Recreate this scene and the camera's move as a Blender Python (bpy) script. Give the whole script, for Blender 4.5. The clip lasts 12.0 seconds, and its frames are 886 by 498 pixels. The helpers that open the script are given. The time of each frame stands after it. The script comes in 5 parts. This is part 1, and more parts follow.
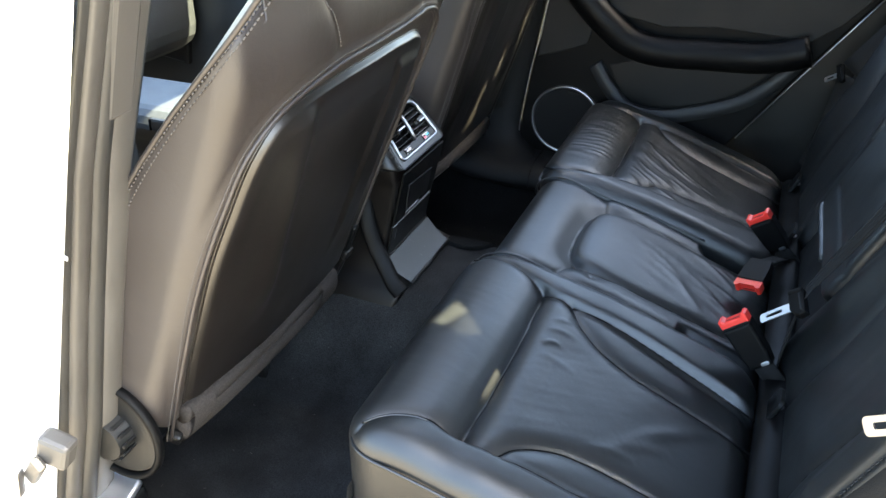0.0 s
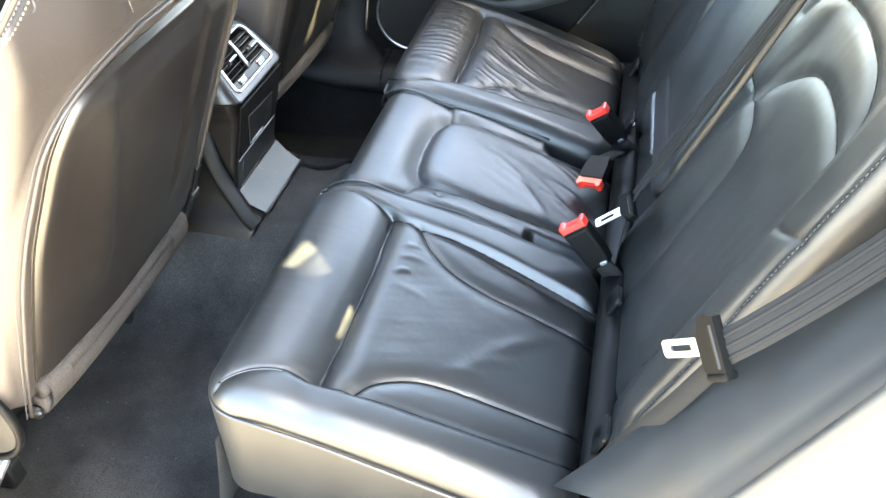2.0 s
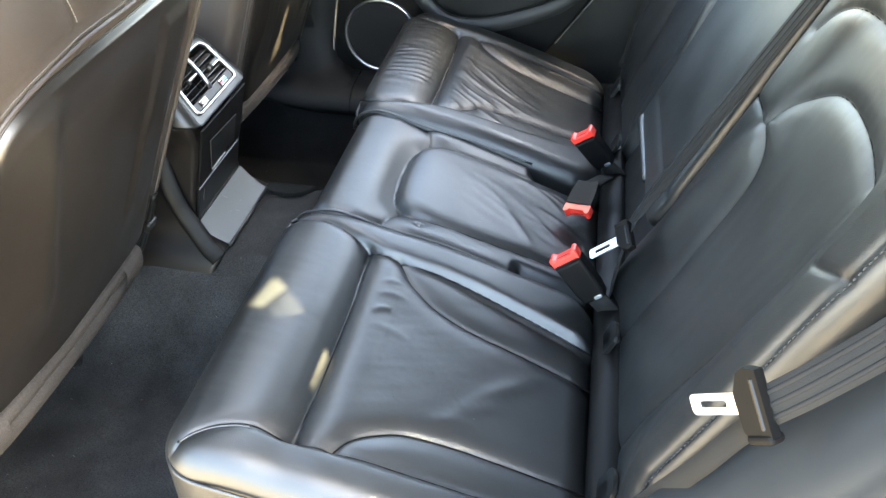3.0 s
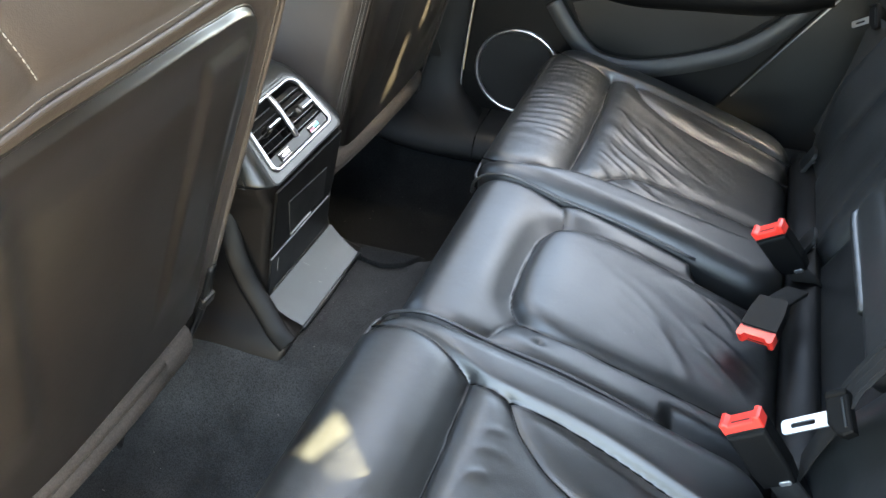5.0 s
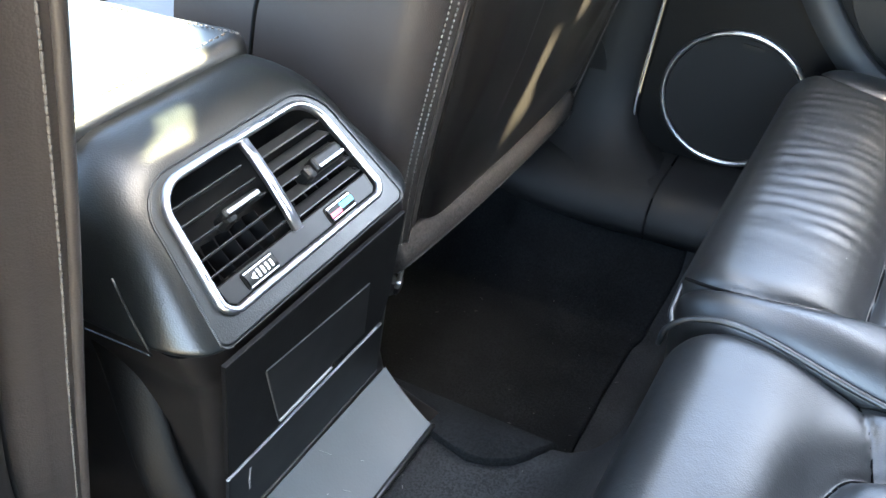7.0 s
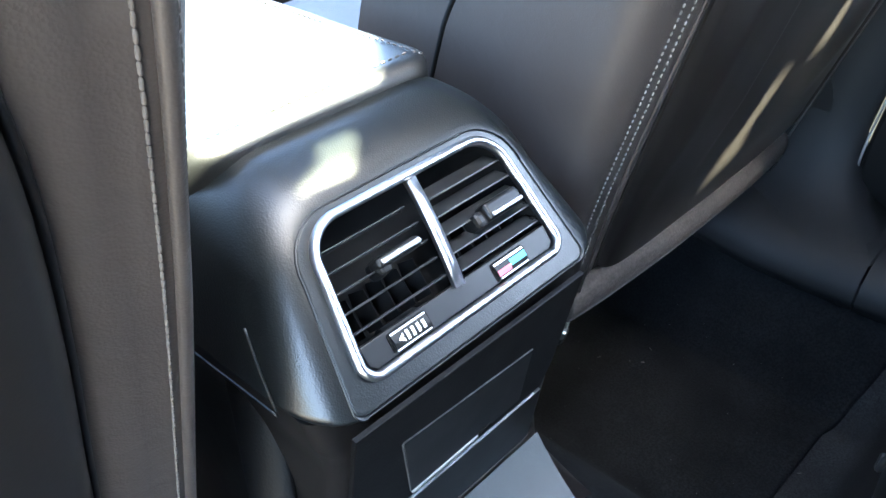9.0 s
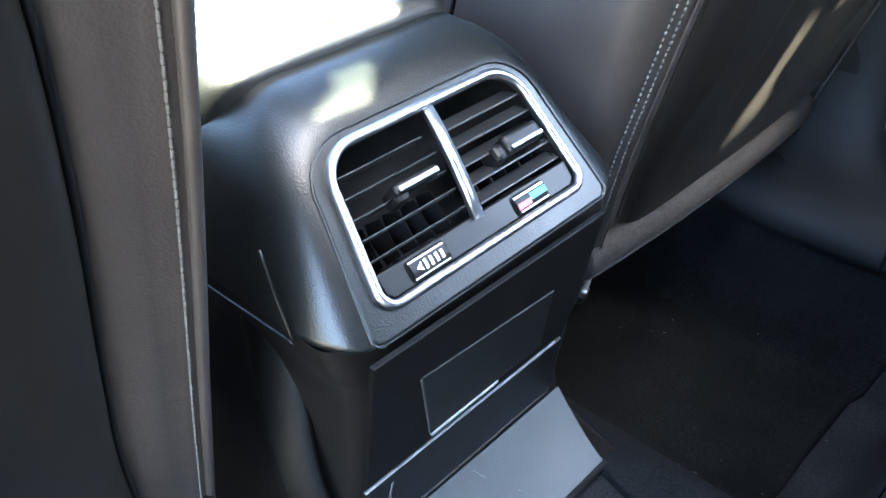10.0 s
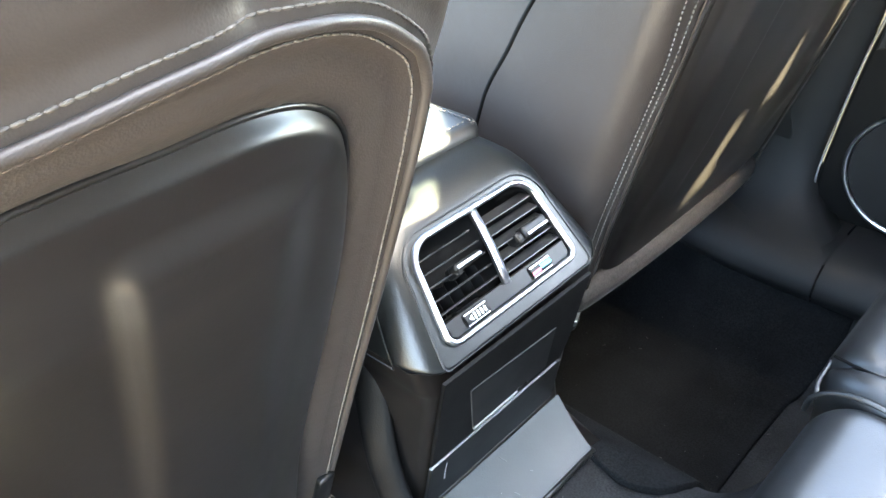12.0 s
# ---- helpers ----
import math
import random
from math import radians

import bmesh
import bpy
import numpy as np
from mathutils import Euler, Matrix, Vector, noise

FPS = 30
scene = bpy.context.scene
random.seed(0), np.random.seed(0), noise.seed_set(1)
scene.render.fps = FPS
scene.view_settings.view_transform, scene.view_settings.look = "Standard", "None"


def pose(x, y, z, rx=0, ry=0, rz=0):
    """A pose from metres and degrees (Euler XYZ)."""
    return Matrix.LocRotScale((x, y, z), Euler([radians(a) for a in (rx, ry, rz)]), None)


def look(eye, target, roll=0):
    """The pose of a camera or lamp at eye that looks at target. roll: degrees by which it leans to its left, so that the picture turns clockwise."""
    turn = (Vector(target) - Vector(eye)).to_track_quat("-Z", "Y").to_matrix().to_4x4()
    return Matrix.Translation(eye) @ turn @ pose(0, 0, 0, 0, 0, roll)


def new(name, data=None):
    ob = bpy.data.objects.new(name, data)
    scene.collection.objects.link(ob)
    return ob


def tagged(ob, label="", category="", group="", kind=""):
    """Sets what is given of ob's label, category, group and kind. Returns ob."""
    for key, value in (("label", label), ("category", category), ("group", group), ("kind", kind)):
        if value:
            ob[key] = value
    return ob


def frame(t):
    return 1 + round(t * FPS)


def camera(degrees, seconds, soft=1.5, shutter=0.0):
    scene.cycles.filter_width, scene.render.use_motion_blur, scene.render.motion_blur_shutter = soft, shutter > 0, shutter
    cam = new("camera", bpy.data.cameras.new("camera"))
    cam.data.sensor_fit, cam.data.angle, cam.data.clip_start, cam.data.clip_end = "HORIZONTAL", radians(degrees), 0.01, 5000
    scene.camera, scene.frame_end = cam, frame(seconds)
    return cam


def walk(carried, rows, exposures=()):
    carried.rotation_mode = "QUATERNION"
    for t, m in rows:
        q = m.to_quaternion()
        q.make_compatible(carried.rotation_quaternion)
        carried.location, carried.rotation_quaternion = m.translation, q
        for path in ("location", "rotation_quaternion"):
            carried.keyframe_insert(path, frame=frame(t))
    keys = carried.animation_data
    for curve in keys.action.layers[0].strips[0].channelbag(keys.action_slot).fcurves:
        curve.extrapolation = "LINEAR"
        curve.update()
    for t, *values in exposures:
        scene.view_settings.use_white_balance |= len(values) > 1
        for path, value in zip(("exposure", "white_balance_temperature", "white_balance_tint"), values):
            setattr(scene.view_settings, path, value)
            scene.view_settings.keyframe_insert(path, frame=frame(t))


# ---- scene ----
cam = camera(57.4, 12.0)
PATH = [
    (0, (0.587, -1.303, 1.074), (-0.079, 0.301, 0.083), 0.0),
    (0.5, (0.632, -1.183, 1.054), (-0.034, 0.376, -0.007), -0.6),
    (1, (0.681, -1.136, 1.053), (0.092, 0.367, -0.127), -1.4),
    (1.5, (0.659, -1.21, 1.118), (0.189, 0.272, -0.141), -1.6),
    (2, (0.642, -1.244, 1.161), (0.281, 0.267, -0.098), -1.3),
    (2.5, (0.601, -1.202, 1.141), (0.334, 0.353, -0.088), 0.0),
    (4.5, (0.583, -0.995, 1.048), (0.137, 0.541, -0.152), 0.8),
    (5, (0.516, -0.841, 1.024), (-0.05, 0.662, -0.169), -0.5),
    (5.5, (0.391, -0.61, 0.917), (-0.247, 0.859, -0.281), -1.5),
    (6, (0.334, -0.437, 0.838), (-0.341, 1.013, -0.362), -2.2),
    (6.5, (0.309, -0.362, 0.81), (-0.415, 1.067, -0.389), -2.0),
    (7, (0.292, -0.311, 0.779), (-0.572, 1.062, -0.391), -2.5),
    (7.5, (0.258, -0.298, 0.773), (-0.793, 0.953, -0.381), -3.0),
    (9.5, (0.237, -0.241, 0.754), (-0.958, 0.876, -0.397), -4.0),
    (10, (0.245, -0.259, 0.731), (-0.967, 0.838, -0.421), -4.7),
    (10.5, (0.246, -0.274, 0.758), (-0.963, 0.836, -0.385), -4.2),
    (11, (0.277, -0.275, 0.808), (-0.931, 0.826, -0.345), -4.0),
    (11.5, (0.311, -0.322, 0.872), (-0.902, 0.756, -0.297), -4.8),
    (12, (0.332, -0.393, 0.889), (-0.863, 0.741, -0.246), -4.7),
]
# seconds, stops, kelvin
EXPOSURE = [(0, 4.87, 6650), (0.5, 6.0, 6980), (1, 6.2, 7300), (1.5, 6.52, 7200), (2, 6.5, 7250), (2.5, 6.15, 7350), (4.5, 6.12, 7800), (5, 6.1, 7650), (5.5, 6.22, 7100), (6, 6.42, 6950), (7, 6.43, 6700), (9.5, 6.32, 5820), (10.5, 6.52, 5880), (11, 6.78, 6200), (12, 6.75, 6800)]
walk(cam, [(t, look(eye, target, roll)) for t, eye, target, roll in PATH], [(t, e, k, 3) for t, e, k in EXPOSURE])

# ---- light ----
from mathutils import geometry

SUN = Vector((0.60, 0.10, 0.79)).normalized()
world = bpy.data.worlds.new("sky")
scene.world = world
world.use_nodes = True
wt = world.node_tree
sky = wt.nodes.new("ShaderNodeTexSky")
sky.sky_type, sky.sun_disc = "NISHITA", False
sky.sun_elevation = math.asin(SUN.z)
sky.sun_rotation = math.atan2(SUN.x, SUN.y)
sky.dust_density = 3.0
wt.links.new(sky.outputs["Color"], wt.nodes["Background"].inputs["Color"])
wt.nodes["Background"].inputs["Strength"].default_value = 0.09
sun_data = bpy.data.lights.new("sun", "SUN")
sun_data.energy, sun_data.angle, sun_data.color = 5.0, radians(0.6), (1.0, 0.89, 0.62)
sun = new("sun", sun_data)
sun.matrix_world = look(tuple(SUN * 30), (0, 0, 0))


# ---- materials ----
def material(name, colour, rough=0.5, metal=0.0, grain=0.0, grain_scale=900.0, stain=0.25, stain_scale=9.0, spec=0.5, rough_var=0.1, kind="noise", speck=0.0, speck_scale=380.0, crease=0.0):
    m = bpy.data.materials.new(name)
    m.use_nodes = True
    nt = m.node_tree
    b = nt.nodes["Principled BSDF"]
    b.inputs["Metallic"].default_value = metal
    b.inputs["Specular IOR Level"].default_value = spec
    geo = nt.nodes.new("ShaderNodeTexCoord")
    big = nt.nodes.new("ShaderNodeTexNoise")
    big.inputs["Scale"].default_value, big.inputs["Detail"].default_value = stain_scale, 6.0
    nt.links.new(geo.outputs["Object"], big.inputs["Vector"])
    ramp = nt.nodes.new("ShaderNodeMapRange")
    ramp.inputs["From Min"].default_value, ramp.inputs["From Max"].default_value = 0.3, 0.7
    ramp.inputs["To Min"].default_value, ramp.inputs["To Max"].default_value = 1 - stain, 1 + stain
    nt.links.new(big.outputs["Fac"], ramp.inputs["Value"])
    mul = nt.nodes.new("ShaderNodeVectorMath")
    mul.operation = "SCALE"
    mul.inputs[0].default_value = colour
    nt.links.new(ramp.outputs["Result"], mul.inputs["Scale"])
    colour_out = mul.outputs["Vector"]
    if speck:
        dots = nt.nodes.new("ShaderNodeTexNoise")
        dots.inputs["Scale"].default_value, dots.inputs["Detail"].default_value = speck_scale, 3.0
        nt.links.new(geo.outputs["Object"], dots.inputs["Vector"])
        lift = nt.nodes.new("ShaderNodeMapRange")
        lift.inputs["From Min"].default_value, lift.inputs["From Max"].default_value = 0.35, 0.65
        lift.inputs["To Min"].default_value, lift.inputs["To Max"].default_value = 1 - speck, 1 + speck
        nt.links.new(dots.outputs["Fac"], lift.inputs["Value"])
        again = nt.nodes.new("ShaderNodeVectorMath")
        again.operation = "SCALE"
        nt.links.new(colour_out, again.inputs[0])
        nt.links.new(lift.outputs["Result"], again.inputs["Scale"])
        colour_out = again.outputs["Vector"]
    nt.links.new(colour_out, b.inputs["Base Color"])
    rr = nt.nodes.new("ShaderNodeMapRange")
    rr.inputs["From Min"].default_value, rr.inputs["From Max"].default_value = 0.3, 0.7
    rr.inputs["To Min"].default_value, rr.inputs["To Max"].default_value = max(0.02, rough - rough_var), min(1, rough + rough_var)
    nt.links.new(big.outputs["Fac"], rr.inputs["Value"])
    nt.links.new(rr.outputs["Result"], b.inputs["Roughness"])
    if grain:
        fine = nt.nodes.new("ShaderNodeTexVoronoi" if kind == "cells" else "ShaderNodeTexNoise")
        fine.inputs["Scale"].default_value = grain_scale
        nt.links.new(geo.outputs["Object"], fine.inputs["Vector"])
        bump = nt.nodes.new("ShaderNodeBump")
        bump.inputs["Strength"].default_value, bump.inputs["Distance"].default_value = grain, 0.0006
        nt.links.new(fine.outputs["Distance" if kind == "cells" else "Fac"], bump.inputs["Height"])
        if crease:
            soft_fold = nt.nodes.new("ShaderNodeTexNoise")
            soft_fold.inputs["Scale"].default_value, soft_fold.inputs["Detail"].default_value = 55.0, 5.0
            soft_fold.inputs["Distortion"].default_value = 0.6
            nt.links.new(geo.outputs["Object"], soft_fold.inputs["Vector"])
            fold = nt.nodes.new("ShaderNodeBump")
            fold.inputs["Strength"].default_value, fold.inputs["Distance"].default_value = crease, 0.003
            nt.links.new(soft_fold.outputs["Fac"], fold.inputs["Height"])
            nt.links.new(fold.outputs["Normal"], bump.inputs["Normal"])
        nt.links.new(bump.outputs["Normal"], b.inputs["Normal"])
    return m


LEATHER = material("black_leather", (0.0046, 0.0052, 0.0055), 0.44, grain=0.16, grain_scale=900, kind="cells", stain=0.12, rough_var=0.05, spec=0.66, crease=0.12)
# FRONT and PANEL carry the warm door light in their brown tone
FRONT = material("warm_lit_leather", (0.0250, 0.0204, 0.0184), 0.50, grain=0.14, grain_scale=900, kind="cells", stain=0.14, rough_var=0.06, spec=0.56, crease=0.18)
PANEL = material("black_vinyl", (0.0062, 0.0051, 0.0045), 0.35, grain=0.02, grain_scale=700, kind="cells", stain=0.18, rough_var=0.03, spec=0.72, crease=0.03)
SOFT = material("soft_black_plastic", (0.0034, 0.0044, 0.0047), 0.35, spec=0.37, grain=0.15, grain_scale=1000, kind="cells", stain=0.12)
HARD = material("hard_black_plastic", (0.0048, 0.0051, 0.0053), 0.42, spec=0.4, grain=0.2, grain_scale=900, stain=0.2)
GLOSS = material("smooth_black_plastic", (0.0042, 0.0044, 0.0046), 0.40, stain=0.1, spec=0.25)
SLAT = material("dark_slat_plastic", (0.011, 0.0115, 0.012), 0.42, stain=0.05)
# VANE: darker, duller black that puts the vent's inner shade into the colour
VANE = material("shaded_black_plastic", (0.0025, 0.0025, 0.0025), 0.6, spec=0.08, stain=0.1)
DOOR = material("black_door_trim", (0.0024, 0.0024, 0.0025), 0.50, grain=0.2, grain_scale=700, kind="cells", stain=0.12, spec=0.12)
# the seat's warm reflection on the console is put into this brown tint
WARMPL = material("warm_sheen_plastic", (0.0048, 0.0040, 0.0036), 0.38, spec=0.38, grain=0.12, grain_scale=900, stain=0.15)
FOOT = material("matt_black_trim", (0.0056, 0.0058, 0.0061), 0.62, spec=0.22, grain=0.15, grain_scale=800, stain=0.15)
GREYPL = material("grey_scuffed_plastic", (0.0310, 0.0372, 0.0400), 0.50, spec=0.28, grain=0.2, grain_scale=600, stain=0.12, stain_scale=25)
CARPET = material("charcoal_carpet", (0.0155, 0.0160, 0.0164), 0.95, speck=0.45, speck_scale=480, grain=1.0, grain_scale=1500, stain=0.55, stain_scale=9, spec=0.1)
MAT = material("black_mat_pile", (0.0056, 0.0060, 0.0063), 0.97, speck=0.5, grain=1.0, grain_scale=1800, stain=0.4, stain_scale=20, spec=0.05)
FABRIC = material("grey_brown_fabric", (0.031, 0.027, 0.0245), 0.9, speck=0.3, grain=0.8, grain_scale=1200, stain=0.2, spec=0.1)
CHROME = material("brushed_chrome", (0.38, 0.39, 0.41), 0.33, metal=1.0, stain=0.06, rough_var=0.06)
STEEL = material("worn_steel", (0.50, 0.50, 0.51), 0.42, metal=1.0, stain=0.1)
THREAD = material("grey_thread", (0.056, 0.049, 0.044), 0.8, stain=0.1)
SEAMDARK = material("seam_shade", (0.0022, 0.0022, 0.0023), 0.9, stain=0.1, spec=0.04)
PALE = material("pale_thread", (0.085, 0.083, 0.08), 0.8, stain=0.1)
DTHREAD = material("dark_thread", (0.024, 0.023, 0.022), 0.8, stain=0.1)
RED = material("red_plastic", (0.62, 0.030, 0.020), 0.35, stain=0.08)
WEB = material("black_webbing", (0.010, 0.0097, 0.0093), 0.8, spec=0.12, grain=0.6, grain_scale=900, stain=0.15)
WHITE = material("white_print", (0.75, 0.76, 0.78), 0.5, stain=0.05)
CYAN = material("blue_print", (0.05, 0.42, 0.58), 0.5, stain=0.05)
PINK = material("red_print", (0.55, 0.10, 0.14), 0.5, stain=0.05)
PAINT = material("grey_pillar_trim", (0.050, 0.046, 0.041), 0.5, grain=0.1, stain=0.15)
RUBBER = material("black_rubber", (0.022, 0.021, 0.019), 0.55, stain=0.2)
ROOFMAT = material("dark_headliner", (0.045, 0.044, 0.043), 0.9, grain=0.3, stain=0.06)
CARPAINT = material("white_car_paint", (0.78, 0.77, 0.75), 0.3, stain=0.03)
REARBLOCK = material("rear_light_block", (0.006, 0.007, 0.007), 0.05, stain=0.05, rough_var=0.02)
PALEGREY = material("dull_grey_print", (0.085, 0.087, 0.09), 0.5, stain=0.2, stain_scale=60)
EDGE = material("worn_and_lit_edge", (0.12, 0.123, 0.127), 0.4, stain=0.3, stain_scale=60)
GROUND = material("warm_concrete", (0.146, 0.128, 0.116), 0.9, grain=0.3, grain_scale=40, stain=0.15, stain_scale=2)
FABRIC_DARK = material("speaker_cloth", (0.012, 0.012, 0.012), 0.9, grain=1.0, grain_scale=1400, stain=0.1, spec=0.1)
INSERT = material("grey_brown_insert", (0.0095, 0.0088, 0.0083), 0.6, spec=0.3, grain=0.3, stain=0.1)
PILLARTRIM = material("smooth_grey_black_trim", (0.0110, 0.0124, 0.0135), 0.55, grain=0.15, grain_scale=900, stain=0.15, spec=0.25)
TRIM = material("lit_trim_tone", (0.016, 0.0165, 0.017), 0.6, grain=0.2, stain=0.08)
DASH = material("dark_dashboard", (0.016, 0.018, 0.019), 0.5, grain=0.3, stain=0.15)


# ---- mesh tools ----
def link(name, me, mat, parent=None, label=""):
    ob = new(name, me)
    me.materials.append(mat)
    if parent:
        ob.parent = parent
    if label:
        tagged(ob, label)
    return ob


def mesh_of(verts, faces, smooth=True):
    me = bpy.data.meshes.new("mesh")
    me.from_pydata([tuple(v) for v in verts], [], faces)
    me.polygons.foreach_set("use_smooth", [smooth] * len(me.polygons))
    me.update()
    return me


def part(name, bm, mat, parent=None, label="", smooth=False):
    me = bpy.data.meshes.new(name)
    bmesh.ops.recalc_face_normals(bm, faces=bm.faces)
    bm.to_mesh(me)
    bm.free()
    me.polygons.foreach_set("use_smooth", [smooth] * len(me.polygons))
    return link(name, me, mat, parent, label)


def thing(name, label, category, group="", kind=""):
    return tagged(new(name), label, category, group, kind)


def grid_mesh(P, flip=False):
    """A mesh from an array of places, rows by columns."""
    n, m = P.shape[:2]
    i = np.arange(n * m).reshape(n, m)
    quads = np.stack([i[:-1, :-1], i[1:, :-1], i[1:, 1:], i[:-1, 1:]], -1).reshape(-1, 4)
    if flip:
        quads = quads[:, ::-1]
    me = bpy.data.meshes.new("mesh")
    me.vertices.add(n * m)
    me.vertices.foreach_set("co", P.reshape(-1).astype(np.float32))
    me.loops.add(quads.size)
    me.loops.foreach_set("vertex_index", quads.reshape(-1).astype(np.int32))
    me.polygons.add(len(quads))
    me.polygons.foreach_set("loop_start", np.arange(0, quads.size, 4, dtype=np.int32))
    me.polygons.foreach_set("use_smooth", np.ones(len(quads), dtype=bool))
    me.update(calc_edges=True)
    me.validate()
    return me


def pad(x0, x1, y0, y1, corner, edge, drop, step, top, place):
    """A cushion: a rectangle in plan with rounded corners, a rounded edge and sides that fall by drop. top(X, Y) gives its height,
    place(X, Y, Z) the world places."""
    reach = corner - edge + edge * math.pi / 2 + drop
    n = int((x1 - x0 - 2 * corner + 2 * reach) / step) + 2
    m = int((y1 - y0 - 2 * corner + 2 * reach) / step) + 2
    u, v = np.meshgrid(np.linspace(x0 + corner - reach, x1 - corner + reach, n), np.linspace(y0 + corner - reach, y1 - corner + reach, m), indexing="ij")
    qx, qy = np.clip(u, x0 + corner, x1 - corner), np.clip(v, y0 + corner, y1 - corner)
    dx, dy = u - qx, v - qy
    far, L = np.hypot(dx, dy) + 1e-12, np.maximum(abs(dx), abs(dy))
    turn = np.clip((L - (corner - edge)) / edge, 0, math.pi / 2)
    out = np.minimum(L, corner - edge) + edge * np.sin(turn)
    fall = edge * (1 - np.cos(turn)) + np.maximum(L - reach + drop, 0)
    X, Y = qx + dx / far * out, qy + dy / far * out
    return grid_mesh(place(X, Y, top(X, Y) - fall))


def away(X, Y, line):
    """How far each place lies from a broken line."""
    best = np.full(X.shape, 9.0)
    for (ax, ay), (bx, by) in zip(line, line[1:]):
        ex, ey = bx - ax, by - ay
        s = np.clip(((X - ax) * ex + (Y - ay) * ey) / (ex * ex + ey * ey + 1e-12), 0, 1)
        best = np.minimum(best, np.hypot(X - ax - s * ex, Y - ay - s * ey))
    return best


def seam(X, Y, line, deep=0.005, wide=0.004, puff=0.004, puff_wide=0.022):
    d = away(X, Y, line)
    return -deep * np.exp(-d / wide) - puff * np.exp(-((d / puff_wide) ** 2))


def folds(X, Y, lines):
    """Creases that swell and fade along short lines: ends, height and width of each."""
    z = np.zeros(X.shape)
    for ax, ay, bx, by, high, wide in lines:
        ex, ey = bx - ax, by - ay
        size = math.hypot(ex, ey)
        s = ((X - ax) * ex + (Y - ay) * ey) / size ** 2
        bow = 0.08 * size * (1 - (2 * s - 1) ** 2)
        d = ((X - ax) * ey - (Y - ay) * ex) / size + bow
        z = z + high * np.exp(-((d / wide) ** 2)) * np.sin(math.pi * np.clip(s, 0, 1)) ** 0.6
    return z


def rough_field(X, Y, sx, sy, seed, octaves=3):
    """Smooth noise over a plan, in about -1 to 1."""
    f = noise.fractal
    out = [f(Vector((a * sx, b * sy, seed)), 0.9, 2.0, octaves, noise_basis="PERLIN_ORIGINAL") for a, b in zip(X.ravel(), Y.ravel())]
    return np.array(out).reshape(X.shape)


def smooth_line(points, per=8):
    """A rounder line through some points (Catmull-Rom)."""
    p = [np.array(q, float) for q in points]
    p = [2 * p[0] - p[1], *p, 2 * p[-1] - p[-2]]
    out = []
    for a, b, c, d in zip(p, p[1:], p[2:], p[3:]):
        for k in range(per):
            t = k / per
            out.append(0.5 * (2 * b + (c - a) * t + (2 * a - 5 * b + 4 * c - d) * t * t + (3 * b - a - 3 * c + d) * t ** 3))
    return [tuple(q) for q in out + [p[-2]]]


def sweep(path, profile, up=(0, 0, 1), closed=False, cap=True):
    """A bar with a closed profile (across, above) along a path."""
    P = [Vector(p) for p in path]
    n, m = len(P), len(profile)
    verts, faces = [], []
    for i, p in enumerate(P):
        a, b = P[i - 1] if (i or closed) else p, P[(i + 1) % n] if (i < n - 1 or closed) else p
        t = (b - a).normalized()
        u = up[i] if isinstance(up, list) else up
        side = t.cross(Vector(u)).normalized()
        high = side.cross(t).normalized()
        verts += [p + side * s + high * h for s, h in profile]
    for i in range(n if closed else n - 1):
        j = (i + 1) % n
        faces += [(i * m + k, i * m + (k + 1) % m, j * m + (k + 1) % m, j * m + k) for k in range(m)]
    if cap and not closed:
        faces += [tuple(range(m))[::-1], tuple((n - 1) * m + k for k in range(m))]
    return mesh_of(verts, faces)


def rings_mesh(rings, close=True):
    n = len(rings[0])
    verts = [p for r in rings for p in r]
    faces = [(i * n + k, i * n + (k + 1) % n, (i + 1) * n + (k + 1) % n, (i + 1) * n + k) for i in range(len(rings) - 1) for k in range(n)]
    return mesh_of(verts, faces)


def ring(radius, n=10, flat=1.0):
    return [(radius * math.cos(2 * math.pi * k / n), flat * radius * math.sin(2 * math.pi * k / n)) for k in range(n)]


def strip(wide, thick):
    w, t = wide / 2, thick / 2
    return [(-w, -t * 0.4), (-w * 0.97, -t), (w * 0.97, -t), (w, -t * 0.4), (w, t * 0.4), (w * 0.97, t), (-w * 0.97, t), (-w, t * 0.4)]


def stitches(path, length=0.0035, gap=0.0022, radius=0.0006, up=(0, 0, 1)):
    """A row of thread stitches along a path, as one mesh."""
    P = [np.array(p, float) for p in path]
    d = np.r_[0, np.cumsum([np.linalg.norm(b - a) for a, b in zip(P, P[1:])])]
    P = np.array(P)
    verts, faces = [], []
    s = 0.0
    while s + length < d[-1]:
        a, b = (np.array([np.interp(q, d, P[:, k]) for k in range(3)]) for q in (s, s + length))
        t = (b - a) / np.linalg.norm(b - a)
        w = np.cross(t, up)
        w = w / (np.linalg.norm(w) + 1e-9)
        h = np.cross(w, t)
        base = len(verts)
        for f, r in ((0.0, 0.45), (0.22, 1.0), (0.78, 1.0), (1.0, 0.45)):
            c = a + (b - a) * f + h * radius * 0.35 * r
            verts += [c + radius * r * (math.cos(k * math.pi / 3) * w + math.sin(k * math.pi / 3) * h) for k in range(6)]
        for j in (0, 6, 12):
            faces += [(base + j + k, base + j + (k + 1) % 6, base + j + 6 + (k + 1) % 6, base + j + 6 + k) for k in range(6)]
        s += length + gap
    return mesh_of(verts, faces)


